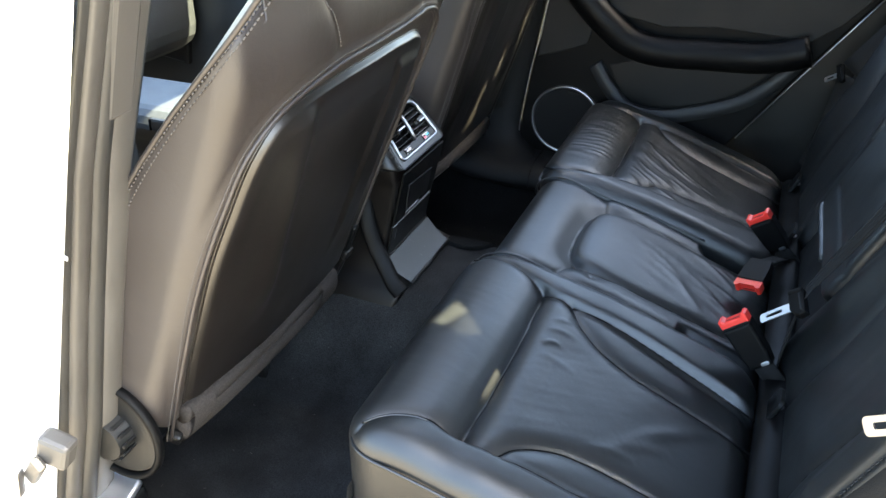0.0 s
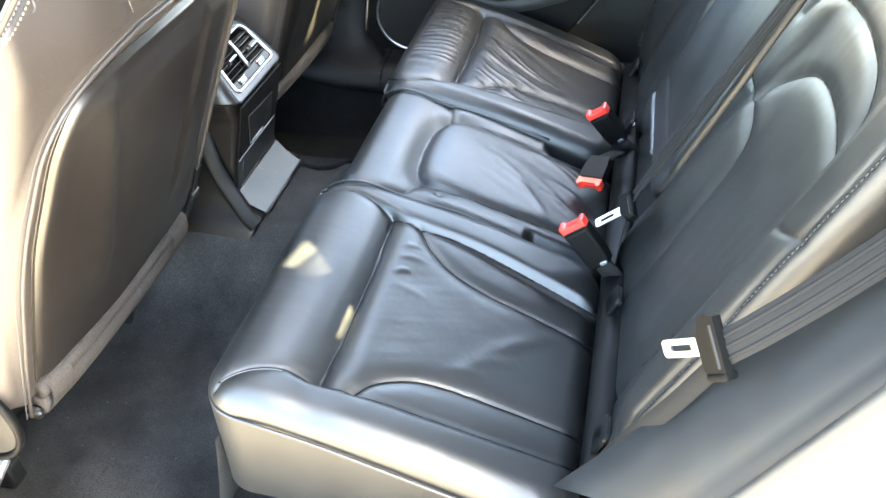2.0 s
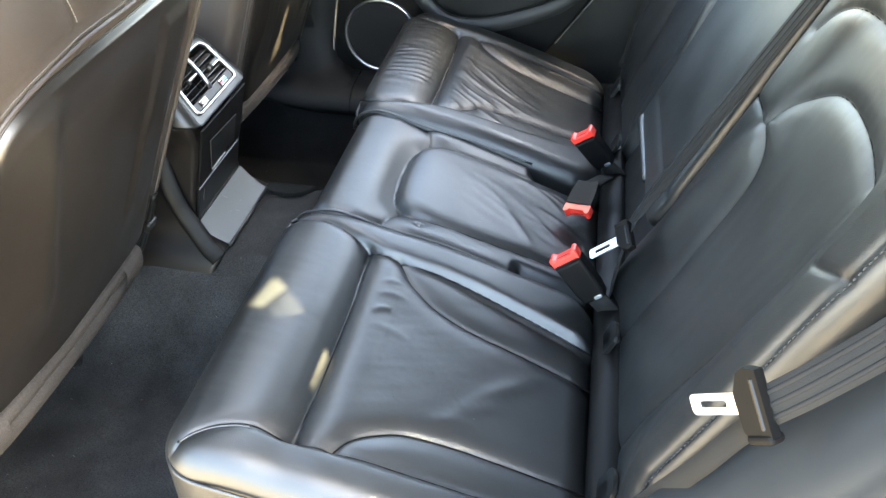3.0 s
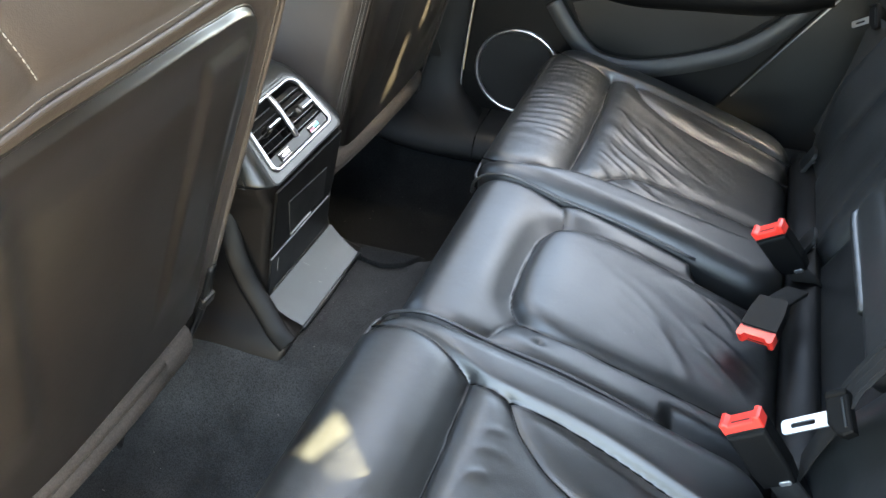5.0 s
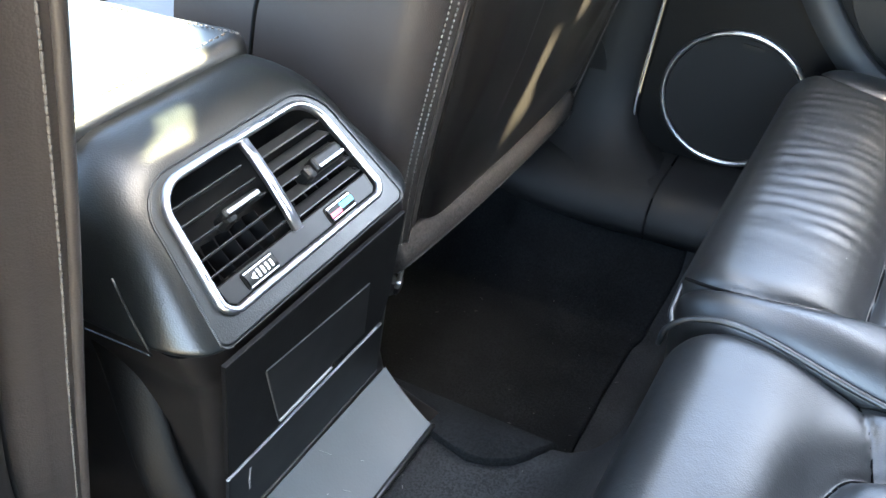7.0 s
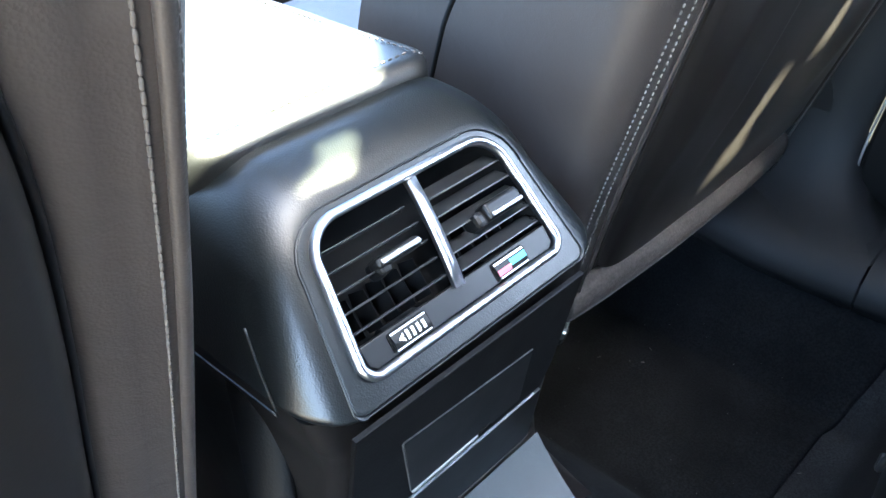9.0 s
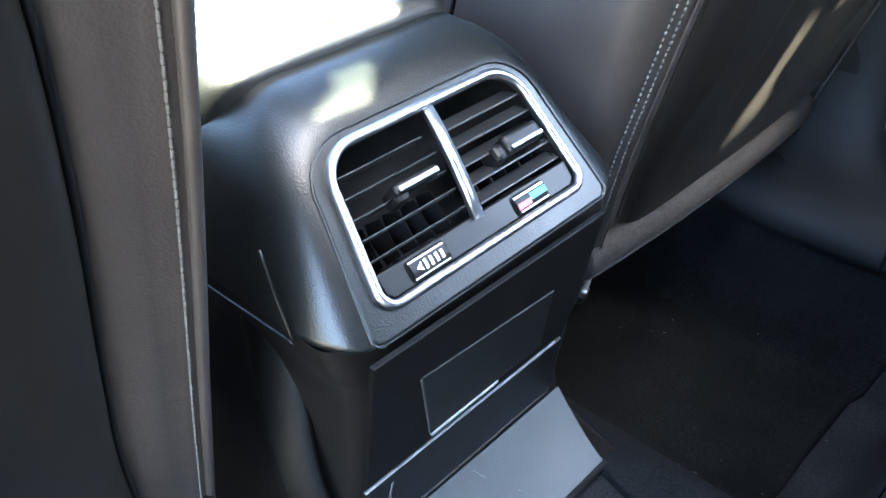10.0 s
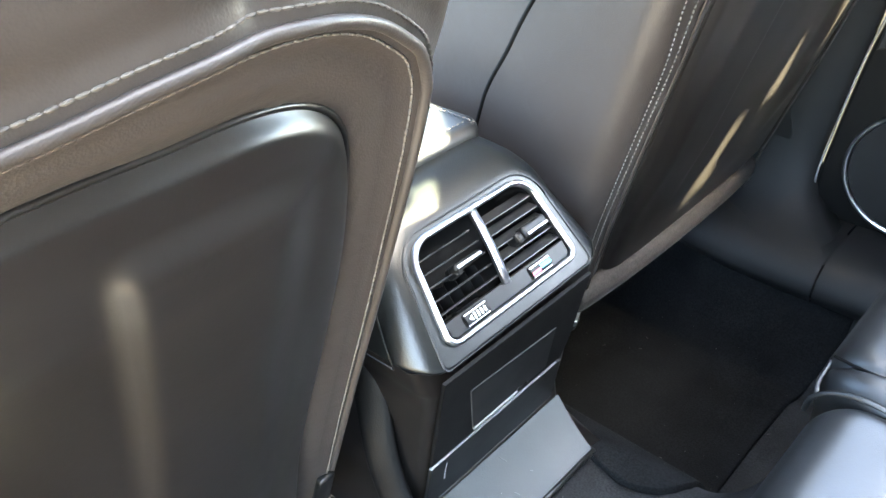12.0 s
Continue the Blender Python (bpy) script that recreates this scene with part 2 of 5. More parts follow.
def block(size, bevel=0.003, seg=2, m=None):
    bm = bmesh.new()
    bmesh.ops.create_cube(bm, size=1, matrix=Matrix.Diagonal((*size, 1)))
    if bevel:
        bmesh.ops.bevel(bm, geom=bm.edges[:], offset=bevel, segments=seg, profile=0.5, affect="EDGES")
    if m:
        bmesh.ops.transform(bm, matrix=m, verts=bm.verts)
    return bm


def prism(outline, depth, bevel=0.0, m=None, seg=2):
    """An outline in the plane x, y raised by depth along z."""
    bm = bmesh.new()
    f = bm.faces.new([bm.verts.new((x, y, 0)) for x, y in outline])
    r = bmesh.ops.extrude_face_region(bm, geom=[f])
    bmesh.ops.translate(bm, vec=(0, 0, depth), verts=[v for v in r["geom"] if isinstance(v, bmesh.types.BMVert)])
    bmesh.ops.recalc_face_normals(bm, faces=bm.faces)
    if bevel:
        tops = [e for e in bm.edges if all(v.co.z > depth * 0.99 for v in e.verts)]
        bmesh.ops.bevel(bm, geom=tops, offset=bevel, segments=seg, profile=0.5, affect="EDGES")
    if m:
        bmesh.ops.transform(bm, matrix=m, verts=bm.verts)
    return bm


def round_rect(w, h, r, n=6):
    out = []
    for cx, cy, a0 in ((w / 2 - r, h / 2 - r, 0), (-w / 2 + r, h / 2 - r, 90), (-w / 2 + r, -h / 2 + r, 180), (w / 2 - r, -h / 2 + r, 270)):
        out += [(cx + r * math.cos(radians(a0 + 90 * k / n)), cy + r * math.sin(radians(a0 + 90 * k / n))) for k in range(n + 1)]
    return out


def frame_of(origin, ax, ay):
    """A pose whose x and y run along the given ways."""
    ax = Vector(ax).normalized()
    az = ax.cross(Vector(ay)).normalized()
    ay = az.cross(ax)
    return Matrix(((ax.x, ay.x, az.x, origin[0]), (ax.y, ay.y, az.y, origin[1]), (ax.z, ay.z, az.z, origin[2]), (0, 0, 0, 1)))


def flat_place(X, Y, Z):
    return np.stack([X, Y, Z], -1)


# ---- setting: ground, floor, shell ----
def floor_height(x, y):
    """The cabin floor: two footwells and the tunnel between them."""
    t = np.clip((abs(y) - 0.10) / 0.20, 0, 1)
    side = np.clip((y - 0.515) / 0.075, 0, 1) ** 1.5 + np.clip((-0.700 - y) / 0.03, 0, 1)
    return 0.02 + 0.208 * (1 - t * t * (3 - 2 * t)) + 0.145 * side


bm = bmesh.new()
bmesh.ops.create_grid(bm, x_segments=24, y_segments=24, size=200, matrix=Matrix.Translation((0, 0, -0.42)))
tagged(part("ground", bm, GROUND), "pale sunlit concrete ground outside the car", "ground", kind="structure")

xs, ys = np.meshgrid(np.linspace(-1.3, 0.13, 140), np.linspace(-0.735, 0.66, 250), indexing="ij")
zs = floor_height(xs, ys) + 0.004 * rough_field(xs, ys, 9, 9, 3.0)
tagged(link("floor", grid_mesh(np.stack([xs, ys, zs], -1)), CARPET), "charcoal carpet over the footwells and the tunnel, dusty", "floor", kind="structure")

xs, ys = np.meshgrid(np.linspace(0, 1, 24), np.linspace(-0.66, 0.66, 150), indexing="ij")
px = 0.098 + 0.090 * xs ** 0.8
pz = (floor_height(0, ys) + 0.002) * (1 - xs ** 2) + 0.30 * xs ** 2
tagged(link("riser", grid_mesh(np.stack([px, ys, pz + 0.002 * rough_field(px * 9, ys, 2, 14, 8.0)], -1)), CARPET), "charcoal carpet riser below the rear bench", "riser", kind="structure")

# lint and grit on the carpet
random.seed(4)
bm = bmesh.new()
for k in range(170):
    x, y = random.uniform(-0.25, 0.11), random.uniform(-0.62, 0.62)
    z = float(floor_height(np.array(x), np.array(y))) + (0.0145 if y > 0.12 and x < 0.09 else 0.006)
    s = random.uniform(0.0003, 0.0007)
    m = pose(x, y, z, random.uniform(0, 30), random.uniform(0, 30), random.uniform(0, 360)) @ Matrix.Diagonal((s * random.choice((1, 1, 5)), s, s * 0.6, 1))
    bmesh.ops.create_icosphere(bm, subdivisions=1, radius=1, matrix=m)
tagged(part("lint", bm, THREAD, smooth=True), "pale specks of lint and grit on the carpet", "lint", kind="stuff")


def inside(p, loop):
    """Whether a place in the plan lies within a loop."""
    hits = 0
    for (ax, ay), (bx, by) in zip(loop, loop[1:] + loop[:1]):
        if (ay > p[1]) != (by > p[1]) and p[0] < ax + (p[1] - ay) * (bx - ax) / (by - ay):
            hits += 1
    return hits % 2 == 1


def shell_wall(name, outline, holes, place, label, mat, thick=0.004):
    """A sheet of the car's shell with openings; place maps the plan (u, v, w) into the world."""
    pts, edges = [], []
    for loop in [outline, *holes]:
        first = len(pts)
        pts += [Vector(p) for p in loop]
        edges += [(first + k, first + (k + 1) % len(loop)) for k in range(len(loop))]
    made = geometry.delaunay_2d_cdt(pts, edges, [], 0, 1e-6)
    faces = []
    for f in made[2]:
        c = sum((made[0][k] for k in f), Vector((0, 0))) / len(f)
        if inside(c, outline) and not any(inside(c, h) for h in holes):
            faces.append(f)
    bm = bmesh.new()
    vs = [bm.verts.new((v.x, v.y, 0)) for v in made[0]]
    fs = [bm.faces.new([vs[k] for k in f]) for f in faces]
    r = bmesh.ops.extrude_face_region(bm, geom=fs)
    bmesh.ops.translate(bm, vec=(0, 0, thick), verts=[v for v in r["geom"] if isinstance(v, bmesh.types.BMVert)])
    for v in bm.verts:
        v.co = place(*v.co)
    return tagged(part(name, bm, mat), label, name.split("_")[0], kind="structure")


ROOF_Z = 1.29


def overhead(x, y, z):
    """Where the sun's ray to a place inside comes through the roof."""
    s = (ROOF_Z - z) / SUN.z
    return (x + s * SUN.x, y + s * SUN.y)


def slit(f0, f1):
    """One made-up roof slit for the near cushion's fading sun patch: f runs from the patch's front edge to its rear
    end.
    """
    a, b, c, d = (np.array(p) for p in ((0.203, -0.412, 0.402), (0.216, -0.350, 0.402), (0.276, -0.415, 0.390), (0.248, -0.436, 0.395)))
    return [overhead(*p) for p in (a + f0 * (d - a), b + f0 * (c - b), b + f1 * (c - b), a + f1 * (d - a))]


# made-up holes in the unseen roof, traced back along the sun from wanted patches
sun_holes = [
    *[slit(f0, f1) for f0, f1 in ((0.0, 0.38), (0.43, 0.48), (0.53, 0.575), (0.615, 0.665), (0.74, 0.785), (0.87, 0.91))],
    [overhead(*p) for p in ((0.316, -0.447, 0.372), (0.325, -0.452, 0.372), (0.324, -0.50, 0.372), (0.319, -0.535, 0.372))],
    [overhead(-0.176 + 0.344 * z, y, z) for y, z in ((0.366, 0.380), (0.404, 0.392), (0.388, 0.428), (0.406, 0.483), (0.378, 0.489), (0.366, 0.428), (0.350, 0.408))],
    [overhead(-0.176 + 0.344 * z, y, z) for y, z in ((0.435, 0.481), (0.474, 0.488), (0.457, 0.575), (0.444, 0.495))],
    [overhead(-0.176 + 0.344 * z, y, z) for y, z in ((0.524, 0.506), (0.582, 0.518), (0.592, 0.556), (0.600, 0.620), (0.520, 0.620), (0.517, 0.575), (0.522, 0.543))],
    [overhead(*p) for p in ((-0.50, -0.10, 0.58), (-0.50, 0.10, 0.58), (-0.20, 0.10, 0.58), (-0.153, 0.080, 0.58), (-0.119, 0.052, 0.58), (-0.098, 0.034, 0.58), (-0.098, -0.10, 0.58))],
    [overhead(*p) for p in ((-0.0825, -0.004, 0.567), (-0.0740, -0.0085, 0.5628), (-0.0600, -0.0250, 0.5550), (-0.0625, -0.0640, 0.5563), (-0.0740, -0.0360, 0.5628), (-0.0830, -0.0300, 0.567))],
    # these two holes are added only to bounce light round the front seats
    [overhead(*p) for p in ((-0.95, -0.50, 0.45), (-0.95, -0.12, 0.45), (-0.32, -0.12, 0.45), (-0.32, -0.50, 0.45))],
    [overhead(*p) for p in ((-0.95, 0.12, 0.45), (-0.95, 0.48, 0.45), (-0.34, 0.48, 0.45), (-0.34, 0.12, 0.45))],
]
shell_wall("roof", [(-0.75, -0.66), (1.40, -0.66), (1.40, 0.66), (-0.75, 0.66)], sun_holes, lambda u, v, w: (u, v, ROOF_Z + w), "added dark roof sheet out of view, with holes that shape the sun patches", ROOFMAT)
# side of the car away from the camera, with its window band
shell_wall("wall_far", [(-1.7, -0.15), (1.75, -0.15), (1.75, 0.72), (-1.7, 0.72)], [], lambda u, v, w: (u, 0.78 + w, v), "dark door skins on the far side", HARD)
# rails and far quarter are unseen sheets, sized to stop stray sun
shell_wall("wall_far_rail", [(-0.9, 1.16), (1.75, 1.16), (1.75, 1.31), (-0.9, 1.31)], [], lambda u, v, w: (u, 0.750 - (v - 1.16) * 0.7 + w, v), "dark roof rail on the far side", HARD)
shell_wall("wall_far_quarter", [(0.80, 0.30), (1.75, 0.30), (1.75, 1.18), (0.98, 1.18)], [], lambda u, v, w: (u, 0.74 + w, v), "dark rear quarter on the far side", HARD)
shell_wall("wall_near", [(-1.7, -0.15), (-0.27, -0.15), (-0.190, 0.20), (-0.070, 0.56), (0.046, 0.90), (0.135, 1.16), (-0.25, 1.16), (-0.42, 0.74), (-1.7, 0.72)], [], lambda u, v, w: (u, -0.80 - w, v), "white front door on the near side", CARPAINT)
shell_wall("wall_near_quarter", [(0.93, -0.15), (1.75, -0.15), (1.75, 1.17), (1.0, 1.17), (0.93, 0.75)], [], lambda u, v, w: (u, -0.80 - w, v), "dark rear quarter on the near side", HARD)
shell_wall("wall_near_rail", [(-0.9, 1.16), (1.75, 1.16), (1.75, 1.31), (-0.9, 1.31)], [], lambda u, v, w: (u, -0.750 + (v - 1.16) * 0.7 - w, v), "dark roof rail on the near side", HARD)
# opaque up to the roof, out of view, to cut light from behind
shell_wall("wall_rear", [(-0.8, -0.15), (0.8, -0.15), (0.8, 1.29), (-0.8, 1.29)], [], lambda u, v, w: (1.74 - max(0.0, v - 0.85) * 0.8 + w, u, v), "dark tailgate sheet, unseen, added to keep rear light out", REARBLOCK)
shell_wall("wall_front", [(-0.8, -0.15), (0.8, -0.15), (0.8, 0.62), (-0.8, 0.62)], [], lambda u, v, w: (-1.62 - w, u, v), "dark bulkhead below the windscreen", HARD)
shell_wall("floor_rear", [(0.12, -0.8), (1.75, -0.8), (1.75, 0.8), (0.12, 0.8)], [], lambda u, v, w: (u, v, 0.02 - w), "dark floor under the bench and the boot", CARPET)

# ---- rear bench ----
LO, LI = -0.668, -0.172   # outer and inner edge of the cushion behind the driver
HX = np.array([0.16, 0.205, 0.235, 0.275, 0.318, 0.36, 0.42, 0.50, 0.58, 0.66, 0.72])
HZ = np.array([0.395, 0.401, 0.404, 0.399, 0.378, 0.377, 0.357, 0.327, 0.297, 0.268, 0.247])
FX = np.linspace(0.16, 0.72, 400)
FZ = np.convolve(np.pad(np.interp(FX, HX, HZ), 20, mode="edge"), np.hanning(41) / np.hanning(41).sum(), mode="valid")


def bench_height(X):
    return np.interp(X, FX, FZ)


CROSS = [(0.318, -0.602), (0.322, -0.50), (0.322, -0.35), (0.318, -0.236)]
OUTER = smooth_line([(0.200, -0.645), (0.215, -0.627), (0.238, -0.612), (0.272, -0.602), (0.318, -0.602), (0.45, -0.597), (0.68, -0.582)])
LOBE = smooth_line([(0.365, -0.600), (0.383, -0.572), (0.415, -0.549), (0.449, -0.536), (0.518, -0.528), (0.69, -0.523)])
INNER = smooth_line([(0.185, -0.213), (0.22, -0.206), (0.26, -0.211), (0.32, -0.236), (0.367, -0.244), (0.466, -0.250), (0.609, -0.274), (0.69, -0.296)])
INLOBE = smooth_line([(0.367, -0.244), (0.382, -0.268), (0.395, -0.284), (0.433, -0.311), (0.490, -0.327), (0.571, -0.334), (0.69, -0.350)])


# creases of the two outboard cushions, the far one far more worn
NEAR_FOLDS = [(0.352, -0.362, 0.376, -0.346, 0.0022, 0.005), (0.350, -0.325, 0.395, -0.318, 0.0010, 0.006), (0.352, -0.300, 0.392, -0.290, 0.0010, 0.006), (0.355, -0.385, 0.41, -0.390, 0.0007, 0.007),
              (0.475, -0.500, 0.560, -0.440, 0.0012, 0.011), (0.495, -0.470, 0.585, -0.385, 0.0011, 0.011), (0.520, -0.455, 0.62, -0.350, 0.0009, 0.012), (0.46, -0.505, 0.52, -0.49, 0.0010, 0.008)]
random.seed(31)
FAR_FOLDS = []
for k in range(13):
    y, size = -0.252 - 0.0195 * k + random.uniform(-0.006, 0.006), random.uniform(0.7, 1.15)
    x = 0.342 + random.uniform(0, 0.02) + (0.05 if k % 4 == 3 else 0)
    FAR_FOLDS.append((x, y, x + (0.070 + 0.010 * min(k, 6)) * size, y + (0.042 + 0.004 * k) * size, random.uniform(0.0008, 0.0022), random.uniform(0.0040, 0.0075)))



def within(X, Y, loop):
    """Distance to a closed loop in the plan, counted positive inside it."""
    hits = np.zeros(np.broadcast(X, Y).shape, int)
    for (ax, ay), (bx, by) in zip(loop, loop[1:] + loop[:1]):
        if ay != by:
            hits += ((ay > Y) != (by > Y)) & (X < ax + (Y - ay) * (bx - ax) / (by - ay))
    return away(X, Y, loop) * np.where(hits % 2 == 1, 1.0, -1.0)


# the smooth bolsters beside the quilted middle of an outboard cushion, and their height along it
IN_BAND = INNER + [(0.75, -0.28), (0.75, -0.10), (0.10, -0.10), (0.10, -0.216)]
OUT_BAND = OUTER + [(0.75, -0.58), (0.75, -0.80), (0.10, -0.80), (0.10, -0.66)]
BZ = np.interp(FX, [0.16, 0.205, 0.25, 0.29, 0.33, 0.42, 0.50, 0.58, 0.66, 0.72], [0.392, 0.401, 0.4035, 0.3975, 0.3875, 0.3655, 0.3400, 0.3115, 0.282, 0.261])
BZ = np.convolve(np.pad(BZ, 30, mode="edge"), np.hanning(61) / np.hanning(61).sum(), mode="valid")


def ease(t):
    t = np.clip(t, 0, 1)
    return t * t * (3 - 2 * t)


def outboard_top(seed, ripple, creases):
    def top(X, Y):
        z = bench_height(X)
        g_in, g_out = within(X, Y, IN_BAND), within(X, Y, OUT_BAND)
        quilt = (1 - ease(g_in / 0.009)) * (1 - ease(g_out / 0.009))
        mid = np.clip((Y + 0.42) / 0.26, -1, 1)
        behind = np.clip((X - 0.30) / 0.08, 0, 1)
        z = z - 0.010 * behind * (1 - mid ** 2)
        z = z + (np.interp(X, FX, BZ) - z) * (ease((g_in + 0.012) / 0.024) + 0.55 * ease((g_out + 0.012) / 0.024))
        sewn = seam(X, Y, CROSS, 0.011, 0.0050, 0.006, 0.020) + seam(X, Y, LOBE, 0.005, 0.0035, 0.004, 0.016) + seam(X, Y, INLOBE, 0.005, 0.0035, 0.004, 0.016)
        z = z + seam(X, Y, OUTER, 0.0035, 0.0025, 0.003, 0.012) + seam(X, Y, INNER, 0.0060, 0.0030, 0.003, 0.012)
        inside = np.clip((Y + 0.60) / 0.05, 0, 1) * np.clip((-0.24 - Y) / 0.06, 0, 1)
        front = np.clip((0.316 - X) / 0.03, 0, 1) * np.clip((X - 0.185) / 0.03, 0, 1)
        wave = np.sin(2 * math.pi * (Y + 0.22 * (X - 0.25) + 0.011 * rough_field(X, Y, 9, 14, seed, 2)) / 0.0185)
        worn = ripple * front * inside * (0.00030 * wave * np.clip(0.5 + 1.3 * rough_field(X, Y, 9, 16, seed + 3, 1), 0.0, 1) + 0.0007 * rough_field(X, Y, 9, 50, seed + 6, 2))
        rear = np.clip((X - 0.335) / 0.02, 0, 1) * np.clip((0.60 - X) / 0.2, 0, 1) * inside
        worn = worn + folds(X, Y, creases) + rear * 0.0011 * ripple * rough_field(X + Y * 0.4, Y - X * 0.5, 5, 38, seed + 5, 2)
        return z + quilt * (sewn + worn + rear * 0.0012 * rough_field(X, Y, 9, 9, seed + 9, 2)) + 0.0004 * rough_field(X, Y, 12, 12, seed + 2, 2)

    return top


def turned(X, Y, Z):
    return np.stack([X, -0.012 - Y, Z], -1)[:, ::-1]


top_l, top_r = outboard_top(1.0, 0.3, NEAR_FOLDS), outboard_top(21.0, 1.25, FAR_FOLDS)
bench = thing("rear_bench", "black leather rear bench with creased cushions and a sewn backrest", "seat")
link("cushion", pad(0.175, 0.665, LO, LI, 0.058, 0.036, 0.16, 0.0022, top_l, flat_place), LEATHER, bench, "black leather outboard cushion, lightly creased")
link("cushion", pad(0.181, 0.665, LO, LI, 0.058, 0.036, 0.16, 0.0022, top_r, turned), LEATHER, bench, "black leather outboard cushion with deep creases")
PANEL_LINE = smooth_line([(0.70, -0.104), (0.59, -0.104), (0.44, -0.114), (0.362, -0.113), (0.331, -0.099), (0.317, -0.06), (0.315, 0.02), (0.322, 0.075), (0.346, 0.103), (0.42, 0.114), (0.59, 0.119), (0.70, 0.119)])


MID_FOLDS = [(0.505, 0.098, 0.600, 0.040, 0.0024, 0.006), (0.535, 0.094, 0.610, 0.058, 0.0020, 0.005), (0.560, 0.096, 0.62, 0.070, 0.0018, 0.005), (0.463, 0.006, 0.556, -0.090, 0.0016, 0.007), (0.545, 0.030, 0.640, -0.020, 0.0020, 0.006),
             (0.433, 0.041, 0.525, -0.038, 0.0012, 0.008), (0.50, 0.03, 0.60, -0.06, 0.0016, 0.007), (0.53, -0.01, 0.63, -0.07, 0.0014, 0.006), (0.395, 0.06, 0.455, 0.00, 0.0006, 0.010)]


def middle_top(X, Y):
    z = bench_height(X) - 0.012
    # the sewn panel stands proud of a soft valley that runs round it
    d = within(X, Y, PANEL_LINE)
    deep = 0.003 + 0.008 * ease((0.42 - X) / 0.07)
    z = z + 0.003 * ease(d / 0.03) - deep * np.exp(-((d / np.where(d < 0, 0.021, 0.0085)) ** 2)) - 0.0040 * np.exp(-abs(d) / 0.0030) - 0.010 * np.clip((abs(Y + 0.004) - 0.140) / 0.035, 0, 1) ** 2
    z = z + seam(X, Y, [(0.335, -0.108), (0.318, -0.15), (0.30, -0.17)], 0.004, 0.003, 0.002, 0.012) + seam(X, Y, [(0.346, 0.101), (0.336, 0.135), (0.322, 0.17)], 0.004, 0.003, 0.002, 0.012)
    rear = np.clip((X - 0.40) / 0.1, 0, 1) * np.clip((0.098 - abs(Y)) / 0.05, 0, 1)
    z = z + rear * 0.0012 * rough_field(X * 0.9 - Y * 0.5, Y + X * 0.5, 7, 30, 44.0, 2) + folds(X, Y, MID_FOLDS)
    z = z - 0.006 * np.exp(-(((X - 0.372) / 0.006) ** 2 + ((Y + 0.135) / 0.006) ** 2))
    for y0 in (-0.165, 0.157):
        hollow = np.clip((X - 0.520) / 0.022, 0, 1)
        z = z - 0.030 * hollow * hollow * (3 - 2 * hollow) * np.exp(-(((Y - y0) / 0.028) ** 4))
    return z + 0.0005 * rough_field(X, Y, 14, 14, 47.0, 2)


link("middle_cushion", pad(0.196, 0.675, -0.192, 0.184, 0.05, 0.038, 0.045, 0.0028, middle_top, flat_place), LEATHER, bench, "black leather middle cushion with a sewn panel")
edge_l = smooth_line([(0.186, -0.178, 0.372), (0.181, -0.200, 0.374), (0.179, -0.30, 0.375), (0.179, -0.48, 0.374), (0.181, -0.600, 0.373), (0.184, -0.628, 0.373), (0.198, -0.655, 0.371), (0.222, -0.668, 0.368), (0.27, -0.672, 0.361), (0.35, -0.672, 0.340), (0.50, -0.672, 0.290), (0.65, -0.668, 0.236)])
inner_l = smooth_line([(0.176, -0.200, 0.340), (0.178, -0.182, 0.345), (0.184, -0.176, 0.368), (0.205, -0.174, 0.386), (0.25, -0.171, 0.392), (0.33, -0.170, 0.368), (0.42, -0.169, 0.346), (0.53, -0.172, 0.308)])
for line in (edge_l, inner_l):
    for q in (line, [(x + 0.006 * min(1.0, max(0.0, (0.23 - x) / 0.03)), -0.012 - y, z) for x, y, z in line]):
        link("piping", sweep(q, ring(0.0024, 8)), LEATHER, bench)
for line in (OUTER[4:26], ):
    c = np.array(line)
    z = top_l(c[:, 0], c[:, 1] - 0.004)
    link("seam_bead", sweep([(x, y - 0.004, h + 0.0002) for (x, y), h in zip(line, z)], ring(0.0016, 6)), LEATHER, bench)
# near-black strips in every sewn valley stand in for the shade there
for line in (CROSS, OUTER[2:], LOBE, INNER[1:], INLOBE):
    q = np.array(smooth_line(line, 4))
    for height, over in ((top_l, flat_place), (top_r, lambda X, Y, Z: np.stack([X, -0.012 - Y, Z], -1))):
        link("seam_shade_strip", sweep([tuple(p) for p in over(q[:, 0], q[:, 1], height(q[:, 0], q[:, 1]) + 0.0004)], ring(0.0013, 6)), SEAMDARK, bench)
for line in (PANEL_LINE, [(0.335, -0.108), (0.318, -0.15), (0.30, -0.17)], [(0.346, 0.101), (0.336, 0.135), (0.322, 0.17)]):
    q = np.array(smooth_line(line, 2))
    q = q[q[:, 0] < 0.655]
    link("seam_shade_strip", sweep([tuple(p) for p in flat_place(q[:, 0], q[:, 1], middle_top(q[:, 0], q[:, 1]) + 0.0002)], ring(0.0014 if len(q) > 9 else 0.0008, 6)), SEAMDARK, bench)
part("hinge_cover", block((0.06, 0.03, 0.04), 0.010, 3, pose(0.655, -0.655, 0.245, 0, 20, 8)), HARD, bench, "black plastic hinge cover")

# crumbs and lint on the seats
random.seed(12)
bm = bmesh.new()
